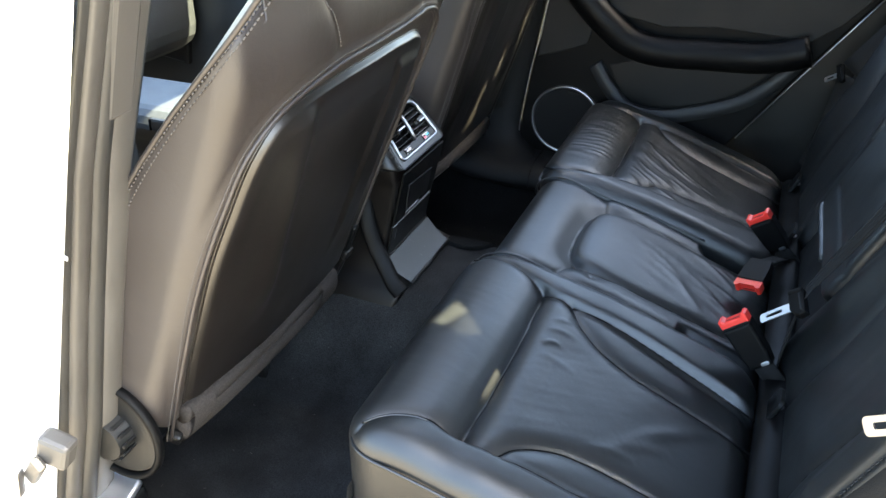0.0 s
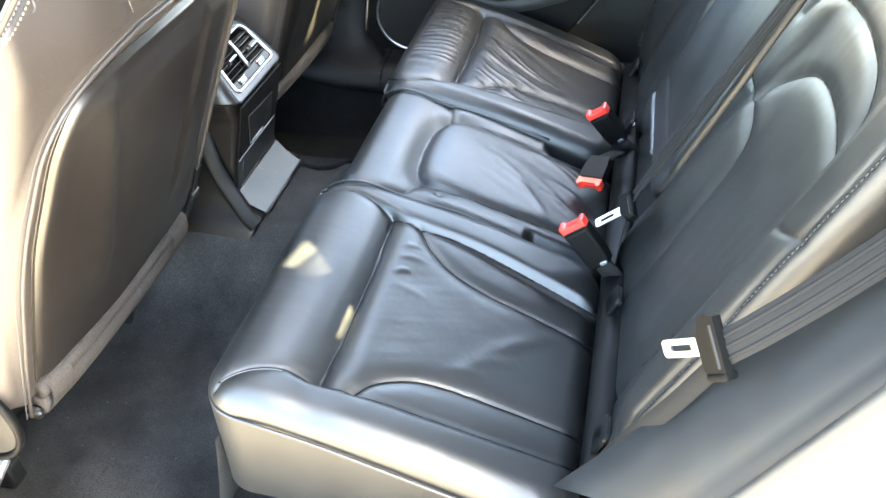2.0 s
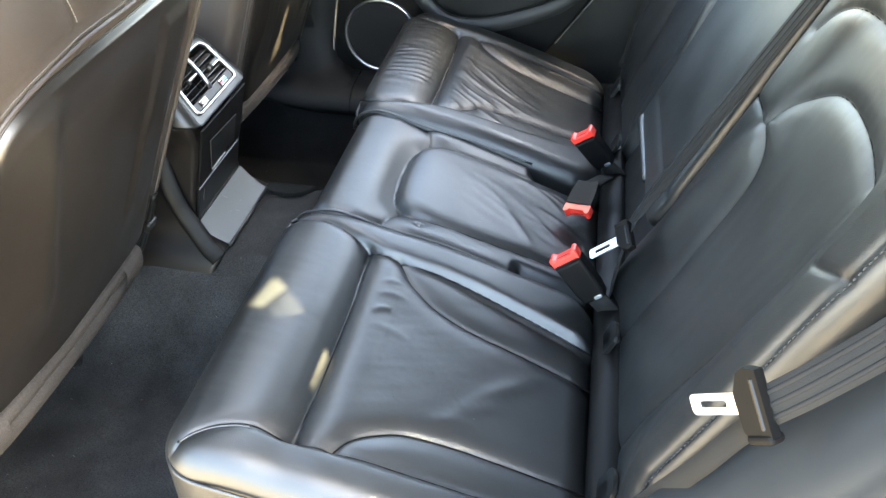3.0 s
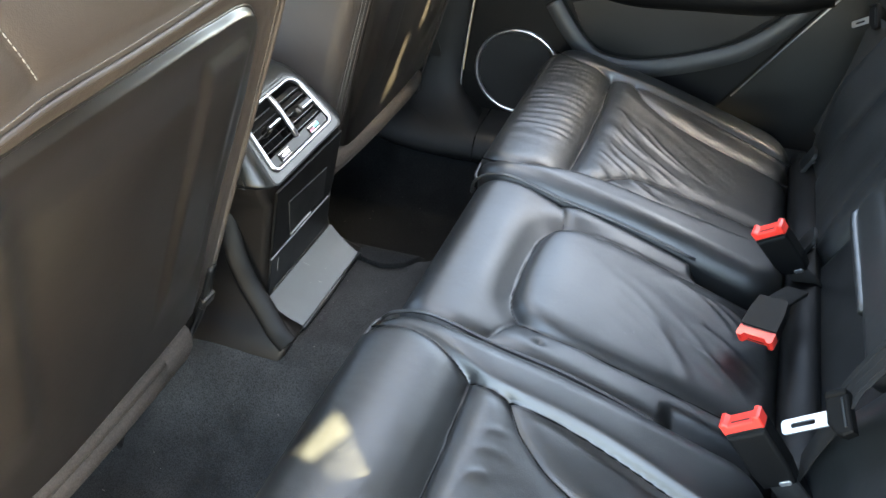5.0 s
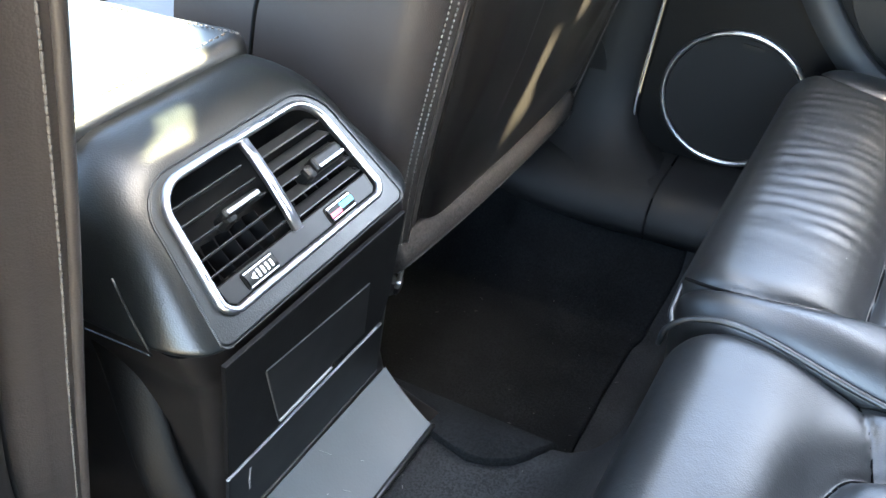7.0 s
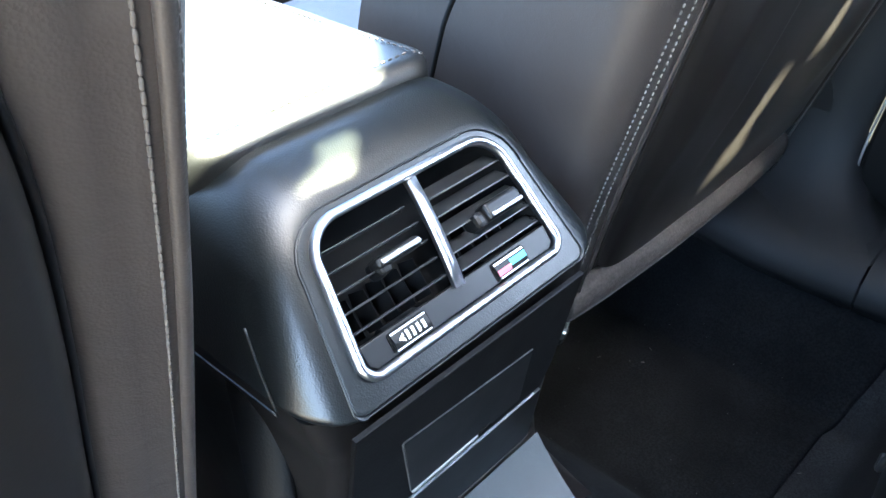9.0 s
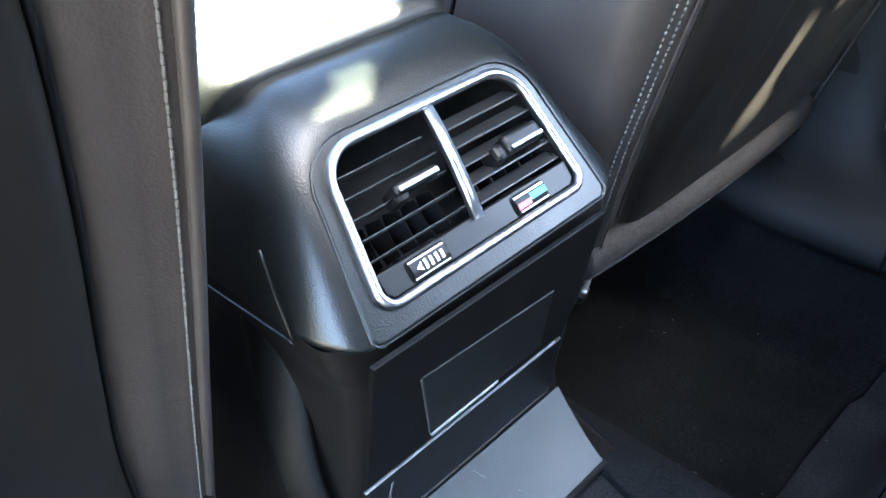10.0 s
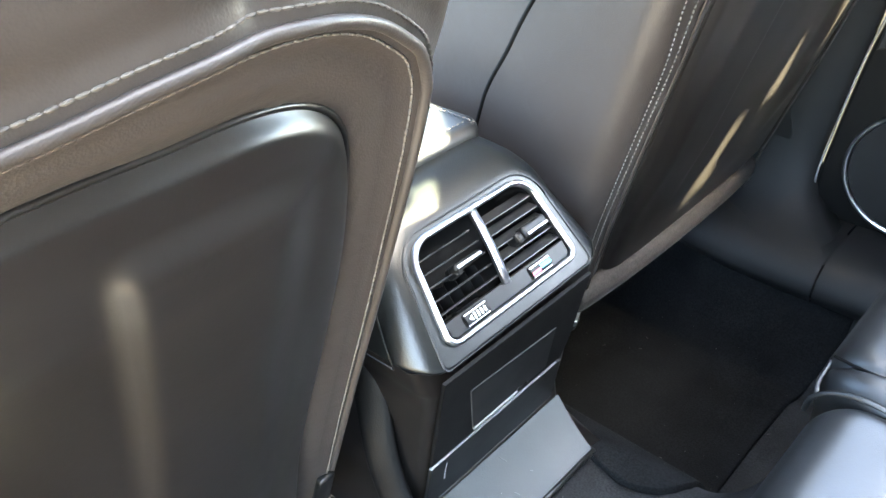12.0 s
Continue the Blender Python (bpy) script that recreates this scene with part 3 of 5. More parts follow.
for k in range(36):
    x, y = random.uniform(0.22, 0.60), random.uniform(-0.60, 0.58)
    if -0.26 < y < -0.14 or 0.13 < y < 0.25:
        continue
    zz = float(middle_top(np.array([[x]]), np.array([[y]]))[0, 0]) if abs(y) < 0.15 else float(top_l(np.array([[x]]), np.array([[y]]))[0, 0]) if y < 0 else float(top_r(np.array([[x]]), np.array([[-0.012 - y]]))[0, 0])
    r = random.uniform(0.0003, 0.0006)
    bmesh.ops.create_icosphere(bm, subdivisions=1, radius=1, matrix=pose(x, y, zz + r * 0.4, 0, 0, random.uniform(0, 180)) @ Matrix.Diagonal((r * random.choice((1, 1, 4)), r, r * 0.6, 1)))
tagged(part("crumbs", bm, PALE, smooth=True), "pale crumbs and lint on the black seat cushions", "crumbs", kind="stuff")

# ---- rear backrest ----
B0, BU, BN = np.array((0.693, 0, 0.262)), np.array((0.375, 0, 0.927)), np.array((-0.927, 0, 0.375))


def back_place(X, Y, Z):
    return B0 + X[..., None] * BU + Y[..., None] * np.array((0, 1, 0)) + Z[..., None] * BN


def back_point(a, y, z):
    return tuple(B0 + a * BU + np.array((0, y, 0)) + z * BN)


B_LOBE = smooth_line([(0.401, -0.248), (0.439, -0.260), (0.481, -0.306), (0.499, -0.348), (0.503, -0.415), (0.496, -0.466), (0.481, -0.502), (0.452, -0.510), (0.406, -0.519), (0.369, -0.518), (0.312, -0.505), (0.231, -0.493), (0.089, -0.475), (0.02, -0.47)])
B_ARCH = smooth_line([(0.50, -0.165), (0.535, -0.189), (0.559, -0.238), (0.571, -0.326), (0.569, -0.405), (0.558, -0.452), (0.537, -0.483), (0.510, -0.494), (0.483, -0.504)])
B_CURVE = smooth_line([(0.401, -0.248), (0.389, -0.273), (0.356, -0.292), (0.304, -0.296), (0.223, -0.294), (0.134, -0.290), (0.03, -0.27)])
B_CROSS = smooth_line([(0.392, -0.143), (0.394, -0.201), (0.401, -0.248)])
B_OUT = smooth_line([(0.12, -0.606), (0.30, -0.608), (0.42, -0.605), (0.55, -0.606), (0.68, -0.602)])
B_NOTCH = [(0.427, -0.564), (0.449, -0.604)]


def outboard_back(seed):
    def top(X, Y):
        z = 0.004 + 0.010 * np.clip(X / 0.1, 0, 1)
        ridge = -0.145 - 0.105 * np.clip(X / 0.40, 0, 1)
        fade = np.clip((0.50 - X) / 0.16, 0, 1)
        z = z + 0.016 * np.exp(-(((Y - ridge) / 0.035) ** 2)) * fade * fade * (3 - 2 * fade)
        z = z + 0.030 * np.clip((-0.495 - Y) / 0.07, 0, 1) * np.clip(X / 0.15, 0, 1)
        z = z + np.minimum.reduce([seam(X, Y, B_LOBE, 0.0025, 0.004, 0.0025, 0.014), seam(X, Y, B_CURVE, 0.0025, 0.004, 0.0025, 0.014), seam(X, Y, B_CROSS, 0.002, 0.004, 0.001, 0.010), seam(X, Y, B_ARCH, 0.0025, 0.004, 0.002, 0.012)])
        z = z + seam(X, Y, B_OUT, 0.004, 0.004, 0.002, 0.012) + seam(X, Y, B_NOTCH, 0.004, 0.003, 0.001, 0.01)
        return z + 0.0014 * rough_field(X, Y, 6, 6, seed, 2) + 0.0004 * rough_field(X + 0.4 * Y, Y, 7, 34, seed + 4, 2)

    return top


backrest = bench
link("side_backrest", pad(0.0, 0.78, -0.625, -0.125, 0.06, 0.03, 0.09, 0.0030, outboard_back(60.0), back_place), LEATHER, backrest)
link("side_backrest", pad(0.0, 0.78, -0.625, -0.225, 0.05, 0.03, 0.09, 0.0042, outboard_back(70.0), lambda X, Y, Z: back_place(X, 0.02 - Y, Z)[:, ::-1]), LEATHER, backrest)


def mid_back(X, Y):
    z = 0.026 + 0.002 * rough_field(X, Y, 7, 7, 66.0, 2)
    return z + seam(X, Y, [(0.19, -0.12), (0.19, 0.20)], 0.003, 0.003, 0.002, 0.012)


link("middle_backrest", pad(0.130, 0.70, -0.135, 0.232, 0.028, 0.016, 0.05, 0.005, mid_back, back_place), LEATHER, backrest)
link("lower_edge", sweep([back_point(*p) for p in smooth_line([(0.136, 0.0, 0.022), (0.136, 0.10, 0.024), (0.137, 0.195, 0.026), (0.142, 0.214, 0.022)])], ring(0.0060, 10), tuple(BN)), LEATHER, backrest, "rolled leather edge")
# hidden sheet added so that no boot light leaks through the bight
part("back_light_stop", block((1.30, 1.04, 0.03), 0.004, 1, frame_of(back_point(0.27, -0.005, -0.075), (0, 1, 0), tuple(BU)))  , HARD, backrest, "black sheet added behind the backrest to stop stray light")
link("lower_panel", pad(-0.02, 0.16, -0.13, 0.24, 0.02, 0.01, 0.03, 0.006, lambda X, Y: -0.004 + 0 * X, back_place), HARD, backrest)
link("lower_trim", sweep(smooth_line([(0.683, -0.60, 0.262), (0.684, -0.4, 0.268), (0.684, 0.0, 0.268), (0.684, 0.4, 0.268), (0.684, 0.59, 0.262)]),
                         [(-0.022, -0.02), (-0.022, 0.010), (-0.014, 0.018), (0.012, 0.024), (0.022, 0.018), (0.022, -0.02)]), DOOR, backrest, "black plastic trough along the seat bight")
for y in (-0.284, -0.545, 0.272, 0.533):
    m = frame_of((0.678, y, 0.296), (0, 1, 0), tuple(BU))
    rim = part("anchor_cover", prism(round_rect(0.042, 0.056, 0.012), 0.008, 0.003, m), HARD, backrest, "black plastic child-seat anchor cover")
    part("recess", prism(round_rect(0.020, 0.026, 0.005), 0.0086, 0.0, m), GLOSS, rim)
    link("anchor_loop", sweep([tuple(m @ Vector(p)) for p in smooth_line([(-0.005, 0.004, 0.008), (-0.004, 0.007, 0.013), (0.0, 0.008, 0.015), (0.004, 0.007, 0.013), (0.004, -0.003, 0.008)], 4)], ring(0.0016, 6)), STEEL, rim, "bright steel loop")
back_top = outboard_back(60.0)
stitch_path = [back_point(a, y - 0.005, float(back_top(np.array([a]), np.array([y - 0.005]))[0]) - 0.0042) for a, y in B_OUT]
# the backrest seams get the same dark strips in place of shade
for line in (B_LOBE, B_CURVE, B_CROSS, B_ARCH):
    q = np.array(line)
    link("seam_shade_strip", sweep([back_point(a, y, z - 0.0001) for (a, y), z in zip(line, back_top(q[:, 0], q[:, 1]))], ring(0.0010, 6), tuple(BN)), SEAMDARK, backrest)
link("stitching", stitches(stitch_path, 0.0040, 0.0022, 0.0010, tuple(BN)), DTHREAD, backrest)

# ---- seat belts and buckles ----
def buckle(name, end, way, across, label, length=0.075, wide=0.046, drop=0.006):
    """A belt buckle whose red button is at end and which points along way; its stalk sinks by drop behind it."""
    m = frame_of(end, across, way) @ Matrix.Translation((0, -length, 0))
    b = thing(name, label, "buckle", "rear belt buckles")
    k = wide / 0.046
    part("body", prism([(-0.018 * k, 0.0), (0.018 * k, 0.0), (0.0215 * k, 0.020), (0.0225 * k, length - 0.012), (-0.0225 * k, length - 0.012), (-0.0215 * k, 0.020)], 0.022, 0.005, m @ Matrix.Translation((0, 0, -0.011)), 3), DOOR, b)
    rim = part("collar", block((wide * 0.93, 0.006, 0.019), 0.002, 2, m @ Matrix.Translation((0, length - 0.010, 0))), GLOSS, b)
    cap = [(-0.0222, 0), (0.0222, 0), (0.0228, 0.0135), (0.0205, 0.0160), (0.0165, 0.0160), (0.0130, 0.0115), (-0.0130, 0.0115), (-0.0165, 0.0160), (-0.0205, 0.0160), (-0.0228, 0.0135)]
    red = part("button", prism([(x * k, y) for x, y in cap], 0.019, 0.0025, m @ Matrix.Translation((0, length - 0.011, -0.0095)), 3), RED, b, "bright red release button")
    part("slot", block((0.022 * k, 0.003, 0.0035), 0.001, 1, m @ Matrix.Translation((0, length - 0.0005, 0.0035))), GLOSS, red)
    part("rivet", prism(round_rect(0.013, 0.006, 0.0025), 0.002, 0.0008, m @ Matrix.Translation((0.009, 0.005, 0.0105))), STEEL, b)
    link("stalk", sweep([tuple(m @ Vector((0, 0.004, 0))), tuple(m @ Vector((0.001, -0.02, -drop * 0.4))), tuple(m @ Vector((0.002, -0.05, -drop)))], strip(0.030, 0.006), tuple(m.col[2][:3])), WEB, b)
    return b


buckle("belt_buckle", (0.6046, -0.196, 0.374), (-0.0415, 0.010, 0.074), (0.0346, -0.002, 0.0297), "black belt buckle with a red button standing by the seat bight", 0.086)
buckle("belt_buckle", (0.616, 0.182, 0.370), (-0.046, -0.003, 0.064), (0.036, -0.010, 0.030), "black belt buckle with a red button beside the far cushion", 0.080)
buckle("belt_buckle", (0.6215, 0.011, 0.311), (0.003, -0.064, -0.021), (0.043, -0.0185, 0.010), "black belt buckle lying over with its red button down", 0.060, 0.048, -0.04)


def belt_tongue(parent, m, size=1.0, hold=1.0):
    """A slotted steel tongue in a black grip; m: x along the tongue to its tip, z its face."""
    m = m @ Matrix.Diagonal((size, size, size, 1))
    g = hold
    shape = [(-0.026, -0.030 * g), (-0.020, -0.034 * g), (-0.006, -0.033 * g), (0.001, -0.024 * g), (0.002, 0.010 * g), (-0.006, 0.028 * g), (-0.014, 0.033 * g), (-0.026, 0.030 * g)]
    grip = part("grip", prism(shape, 0.013, 0.004, m @ Matrix.Translation((0, 0, -0.0065)), 3), VANE, parent, "black plastic grip")
    part("grip_lip", block((0.026, 0.009, 0.018), 0.004, 3, m @ Matrix.Translation((-0.013, -0.031 * g, 0.0005))), VANE, grip)
    part("strap_slot", block((0.004, 0.046 * g, 0.0150), 0.001, 1, m @ Matrix.Translation((-0.0195, 0, 0))), GLOSS, grip)
    outline, hole = round_rect(0.060, 0.0180, 0.005), round_rect(0.029, 0.0062, 0.002)
    bm = bmesh.new()
    n = len(outline)
    rows = [[bm.verts.new((x + (0.027 if loop is outline else 0.031), y, z)) for x, y in loop] for loop, z in ((outline, -0.0012), (outline, 0.0012), (hole, 0.0012), (hole, -0.0012))]
    for a, b in zip(rows, rows[1:] + rows[:1]):
        for k in range(n):
            bm.faces.new((a[k], a[(k + 1) % n], b[(k + 1) % n], b[k]))
    bmesh.ops.transform(bm, matrix=m, verts=bm.verts)
    part("tongue", bm, STEEL, parent, "bright slotted steel tongue")


STRAPS = []
belt = thing("seat_belt", "black outboard seat belt with a bright tongue hanging by the backrest", "seat belt", "rear seat belts")
belt_tongue(belt, frame_of((0.752, -0.690, 0.624), (-0.032, 0.029, -0.040), (0.02, 0.20, 0.98)), 0.98, 0.92)
up = tuple(BN)
near_line = smooth_line([(0.766, -0.702, 0.636), (0.790, -0.702, 0.664), (0.826, -0.697, 0.704), (0.867, -0.690, 0.753), (0.94, -0.678, 0.845), (1.06, -0.67, 0.98)])
STRAPS.append((belt, near_line, 0.031, (-0.55, -0.75, 0.40)))
link("strap", sweep(near_line, strip(0.031, 0.0016), (-0.55, -0.75, 0.40)), WEB, belt)
link("lower_strap", sweep(smooth_line([(0.768, -0.690, 0.604), (0.762, -0.673, 0.566), (0.740, -0.668, 0.512), (0.713, -0.655, 0.444), (0.695, -0.647, 0.401), (0.684, -0.640, 0.360)]), strip(0.020, 0.0016), (-0.6, -0.70, 0.30)), WEB, belt, "slack webbing folded along the backrest")

belt = thing("seat_belt", "black outboard seat belt hanging beside the far backrest", "seat belt", "rear seat belts")
belt_tongue(belt, frame_of((0.722, 0.612, 0.530), (-0.026, 0.022, -0.023), (0.2, -0.6, -0.75)), 0.62)
link("strap", sweep(smooth_line([(0.742, 0.600, 0.548), (0.84, 0.602, 0.69), (0.95, 0.61, 0.84), (1.03, 0.62, 1.0)]), strip(0.046, 0.0016), (-0.55, -0.75, 0.40)), WEB, belt)
link("lower_strap", sweep(smooth_line([(0.740, 0.598, 0.535), (0.725, 0.595, 0.43), (0.70, 0.585, 0.32)]), strip(0.046, 0.0016), (-0.7, -0.6, 0.3)), WEB, belt)

belt = thing("seat_belt", "black middle seat belt drawn down over the backrest", "seat belt", "rear seat belts")
belt_tongue(belt, frame_of((0.678, -0.2165, 0.425), (-0.033, 0.003, -0.030), (0.188, -0.933, -0.30)), 0.86, 0.8)
mid_line = [back_point(*p) for p in smooth_line([(0.150, -0.205, 0.068), (0.170, -0.175, 0.060), (0.215, -0.156, 0.052), (0.30, -0.160, 0.048), (0.40, -0.172, 0.047), (0.52, -0.190, 0.047), (0.72, -0.220, 0.047)])]
STRAPS.append((belt, mid_line, 0.048, up))
link("strap", sweep(mid_line, strip(0.048, 0.0016), up), WEB, belt)
link("lower_strap", sweep([back_point(*p) for p in smooth_line([(0.150, -0.205, 0.064), (0.08, -0.180, 0.040), (0.0, -0.16, 0.012)])], strip(0.044, 0.0016), up), WEB, belt)

for belt_ob, pts, wide, facing in STRAPS:
    for off in (-0.30, 0.0, 0.30):
        prof = [(off * wide - 0.0022, 0.0004), (off * wide + 0.0022, 0.0004), (off * wide + 0.0014, 0.0016), (off * wide - 0.0014, 0.0016)]
        link("stripe", sweep(pts, prof, facing), WEB, belt_ob, "raised woven stripe")

# ---- front seats ----
FN, FU = np.array((0.922, 0, -0.387)), np.array((0.387, 0, 0.922))


UPRIGHT = [[(-0.507, 0.605), (-0.526, 0.645), (-0.545, 0.68), (-0.575, 0.85)], [(-0.268, 0.605), (-0.262, 0.70), (-0.25, 0.85)]]


def front_seat(side, lean, shift):
    """side -1: the driver's, +1: the passenger's, which is mirrored. lean: degrees the back leans rearwards."""
    FU = np.array((math.sin(radians(lean)), 0, math.cos(radians(lean))))
    FN = np.array((FU[2], 0, -FU[0]))
    F0 = np.array((-0.105, 0, 0.26))
    flip = np.array((1, -1, 1)) if side > 0 else np.array((1, 1, 1))
    off = np.array((0, shift, 0))
    seat = thing("front_seat", "black leather front seat with a map pocket panel on its back", "seat", "front seats")

    def place(X, Y, Z):
        if side < 0:
            edge = np.interp(Y, [0.30, 0.438, 0.534, 0.598, 0.668, 0.706, 0.80], [-0.130, -0.100, -0.070, -0.046, -0.018, -0.004, 0.03])
            X = X + 2.6 * np.clip(edge - Z, 0, 0.19) * (X < -0.65)
        p = (F0 + Y[..., None] * FU + X[..., None] * np.array((0, 1, 0)) + Z[..., None] * FN) * flip + off
        return p[::-1] if side > 0 else p

    def at(points):
        return [tuple((F0 + h * FU + np.array((0, y, 0)) + z * FN) * flip + off) for y, h, z in points]

    inner = [(-0.188, 0.556), (-0.179, 0.52), (-0.173, 0.40), (-0.170, 0.2), (-0.166, 0.01)] if side < 0 else [(-0.194, 0.556), (-0.186, 0.52), (-0.187, 0.448), (-0.195, 0.376), (-0.199, 0.258), (-0.207, 0.157), (-0.232, 0.028)]
    outer = [(-0.660, 0.02), (-0.676, 0.16), (-0.687, 0.29), (-0.687, 0.39), (-0.679, 0.46), (-0.661, 0.525), (-0.609, 0.566)]
    crown = [(-0.508, 0.588), (-0.42, 0.592), (-0.345, 0.594), (-0.299, 0.597), (-0.255, 0.597), (-0.226, 0.589), (-0.204, 0.574)] if side < 0 else [(-0.508, 0.592), (-0.42, 0.597), (-0.345, 0.597), (-0.299, 0.596), (-0.237, 0.587), (-0.214, 0.578)]
    line = smooth_line(outer + crown + inner)
    rim_in = [(-0.240, 0.552), (-0.222, 0.536), (-0.213, 0.510), (-0.206, 0.456), (-0.205, 0.39), (-0.207, 0.30), (-0.207, 0.22), (-0.198, 0.08)] if side < 0 else [(-0.242, 0.545), (-0.227, 0.522), (-0.222, 0.44), (-0.228, 0.3), (-0.238, 0.157), (-0.254, 0.06)]
    pocket = smooth_line([(-0.636, 0.06), (-0.650, 0.184), (-0.661, 0.339), (-0.652, 0.429), (-0.635, 0.502), (-0.588, 0.546), (-0.48, 0.561), (-0.352, 0.564), (-0.300, 0.562), (-0.265, 0.560 if side < 0 else 0.556)] + rim_in)

    def top(X, Y):
        z = 0.006 + 0.020 * (np.cos((X + 0.43) * 3.6) - 1) + 0.003 * np.exp(-((away(X, Y, line) / 0.007) ** 2)) - 0.0012 * np.exp(-(((away(X, Y, line) - 0.013) / 0.004) ** 2))
        z = z + seam(X, Y, pocket, 0.0035, 0.0040, 0.004, 0.014)
        for up_seam in UPRIGHT:
            z = z + seam(X, Y, up_seam, 0.003, 0.003, 0.002, 0.012)
        bend = np.clip((Y - 0.585) / 0.07, 0, 1)
        z = z - 0.50 * (0.035 * bend ** 2 + np.clip(Y - 0.655, 0, None))
        return z + 0.0012 * rough_field(X, Y, 5, 5, 80.0 + side, 2)

    def roll_off(y):
        over = np.clip(np.maximum(y + 0.183, -0.679 - y), 0, 0.0255) / 0.026
        return 0.026 * (1 - np.sqrt(1 - over ** 2))

    link("backrest", pad(-0.705, -0.157, 0.03, 1.02, 0.075, 0.026, 0.26 if side < 0 else 0.205, 0.0042, lambda X, Y: top(X, Y) - 0.008 * ease((within(X, Y, pocket) - 0.010) / 0.010), place), FRONT, seat)
    # the pocket panel hangs inside its seam, slightly slack, open along the top
    crest = max(h for _, h in pocket) - 0.0004
    hs = 0.084 + (crest - 0.084) * (1 - (1 - np.linspace(0, 1, 150)) ** 2)
    ends = [[ay + (h - ah) / (bh - ah) * (by - ay) for (ay, ah), (by, bh) in zip(pocket, pocket[1:]) if (ah > h) != (bh > h)] for h in hs]
    t, ys = np.meshgrid(np.linspace(0, 1, 120), hs, indexing="ij")
    px = np.array([min(e) for e in ends]) * (1 - t) + np.array([max(e) for e in ends]) * t
    px = px + 0.002 * (1 - 2 * t)
    d = away(px, ys, pocket)
    rise = ease((d - 0.004) / 0.055) * (1 if side < 0 else ease((ys - 0.07) / 0.09))
    pz = top(px, ys) + 0.0012 + 0.0050 * ease(d / 0.0065) + rise * rise * (0.0045 * np.sin(math.pi * t) + 0.0012 * rough_field(px, ys, 9, 4, 90.0 + side, 2))
    # two stiffeners show through the panel: a rounded bar and a flat plate with a crisp outer edge
    plate = np.clip((px + 0.332) / 0.014, 0, 1) * np.clip((-0.235 - px) / 0.03, 0, 1)
    bar = px + 0.545 + 0.10 * (ys - 0.40)
    brace = np.exp(-((bar / np.where(bar < 0, 0.034, 0.018)) ** 2)) + 0.75 * plate * plate * (3 - 2 * plate)
    ends = np.clip((0.551 - ys - 0.06 * (px + 0.43)) / 0.018, 0, 1) * np.clip((ys - 0.16) / 0.10, 0, 1)
    pz = pz + ease((d - 0.004) / 0.020) * 0.0085 * brace * ends * ends * (3 - 2 * ends)
    link("pocket_panel", grid_mesh(place(px, ys, pz)), PANEL, seat, "dark slack map pocket panel")
    link("piping", sweep(at([(y, h, z + 0.0012 - roll_off(y)) for (y, h), z in zip(line, top(*np.array(line).T))]), ring(0.0026 if side < 0 else 0.0010, 8), tuple(FN * flip)), FRONT, seat)
    link("pocket_piping", sweep(at([(y, h, z + 0.0015) for (y, h), z in zip(pocket, top(*np.array(pocket).T))]), ring(0.0014, 8), tuple(FN * flip)), PANEL, seat)
    # pale scuffs where shoes and bags have rubbed the driver's panel
    for y, h, turn, size in ((-0.2215, 0.455, 0.3, 0.0030), (-0.2225, 0.450, 0.8, 0.0022), (-0.2260, 0.437, 0.1, 0.0040), (-0.2290, 0.340, 0.5, 0.0030), (-0.2400, 0.395, 1.0, 0.0026), (-0.2520, 0.480, 0.4, 0.0032)) if side < 0 else ():
        rub = np.array([(y, h), (y + size * 1.2 * math.cos(turn), h + size * 1.2 * math.sin(turn))])
        lift = top(rub[:, 0], rub[:, 1]) + 0.0012
        link("scuff", stitches(at([(a, b, z) for (a, b), z in zip(rub, lift)]), size, 0.01, 0.0005, tuple(FN)), THREAD, seat)
    c = np.array(line)
    tang = np.gradient(c, axis=0)
    nor = np.stack([-tang[:, 1], tang[:, 0]], -1) / np.hypot(*tang.T)[:, None]
    for o in (-0.0058, 0.0058) if side < 0 else (0.0080, 0.0170):
        q = c + nor * o
        h = top(q[:, 0], q[:, 1]) + (0.0001 if side < 0 else 0.0012) - roll_off(q[:, 0])
        link("stitching", stitches(at([(y, s, z) for (y, s), z in zip(q, h)]), 0.0040 if side < 0 else 0.0030, 0.0002 if side < 0 else 0.0018, 0.0007 if side < 0 else 0.0008, tuple(FN * flip)), THREAD if side < 0 else PALE, seat, "pale stitched seam")
    outer_seam = smooth_line([(-0.7062, 0.30, -0.130), (-0.7062, 0.438, -0.100), (-0.7062, 0.534, -0.070), (-0.7062, 0.598, -0.046), (-0.7062, 0.668, -0.018), (-0.7062, 0.72, 0.000)])
    inner_seam = smooth_line([(-0.1590, 0.10, -0.150), (-0.1590, 0.243, -0.151), (-0.1590, 0.283, -0.149), (-0.1590, 0.327, -0.139), (-0.1590, 0.386, -0.127), (-0.1590, 0.52, -0.09), (-0.1590, 0.70, -0.05)])
    for sew, mat, out in (((outer_seam, THREAD, -1),) if side < 0 else ((inner_seam, DTHREAD, 1),)):
        link("side_seam", sweep(at(sew), ring(0.0030, 8), (0, out * flip[1], 0)), VANE if out > 0 else FRONT, seat)
        for o in ((0.005, 0.013) if out < 0 else (0.005,)):
            link("side_stitching", stitches(at([(y, h + o * 0.5, z + o) for y, h, z in sew]), 0.0040, 0.0024, 0.0010, (0, out * flip[1], 0)), mat, seat)
    for up_seam in UPRIGHT[:1]:
        q = np.array(smooth_line(up_seam))
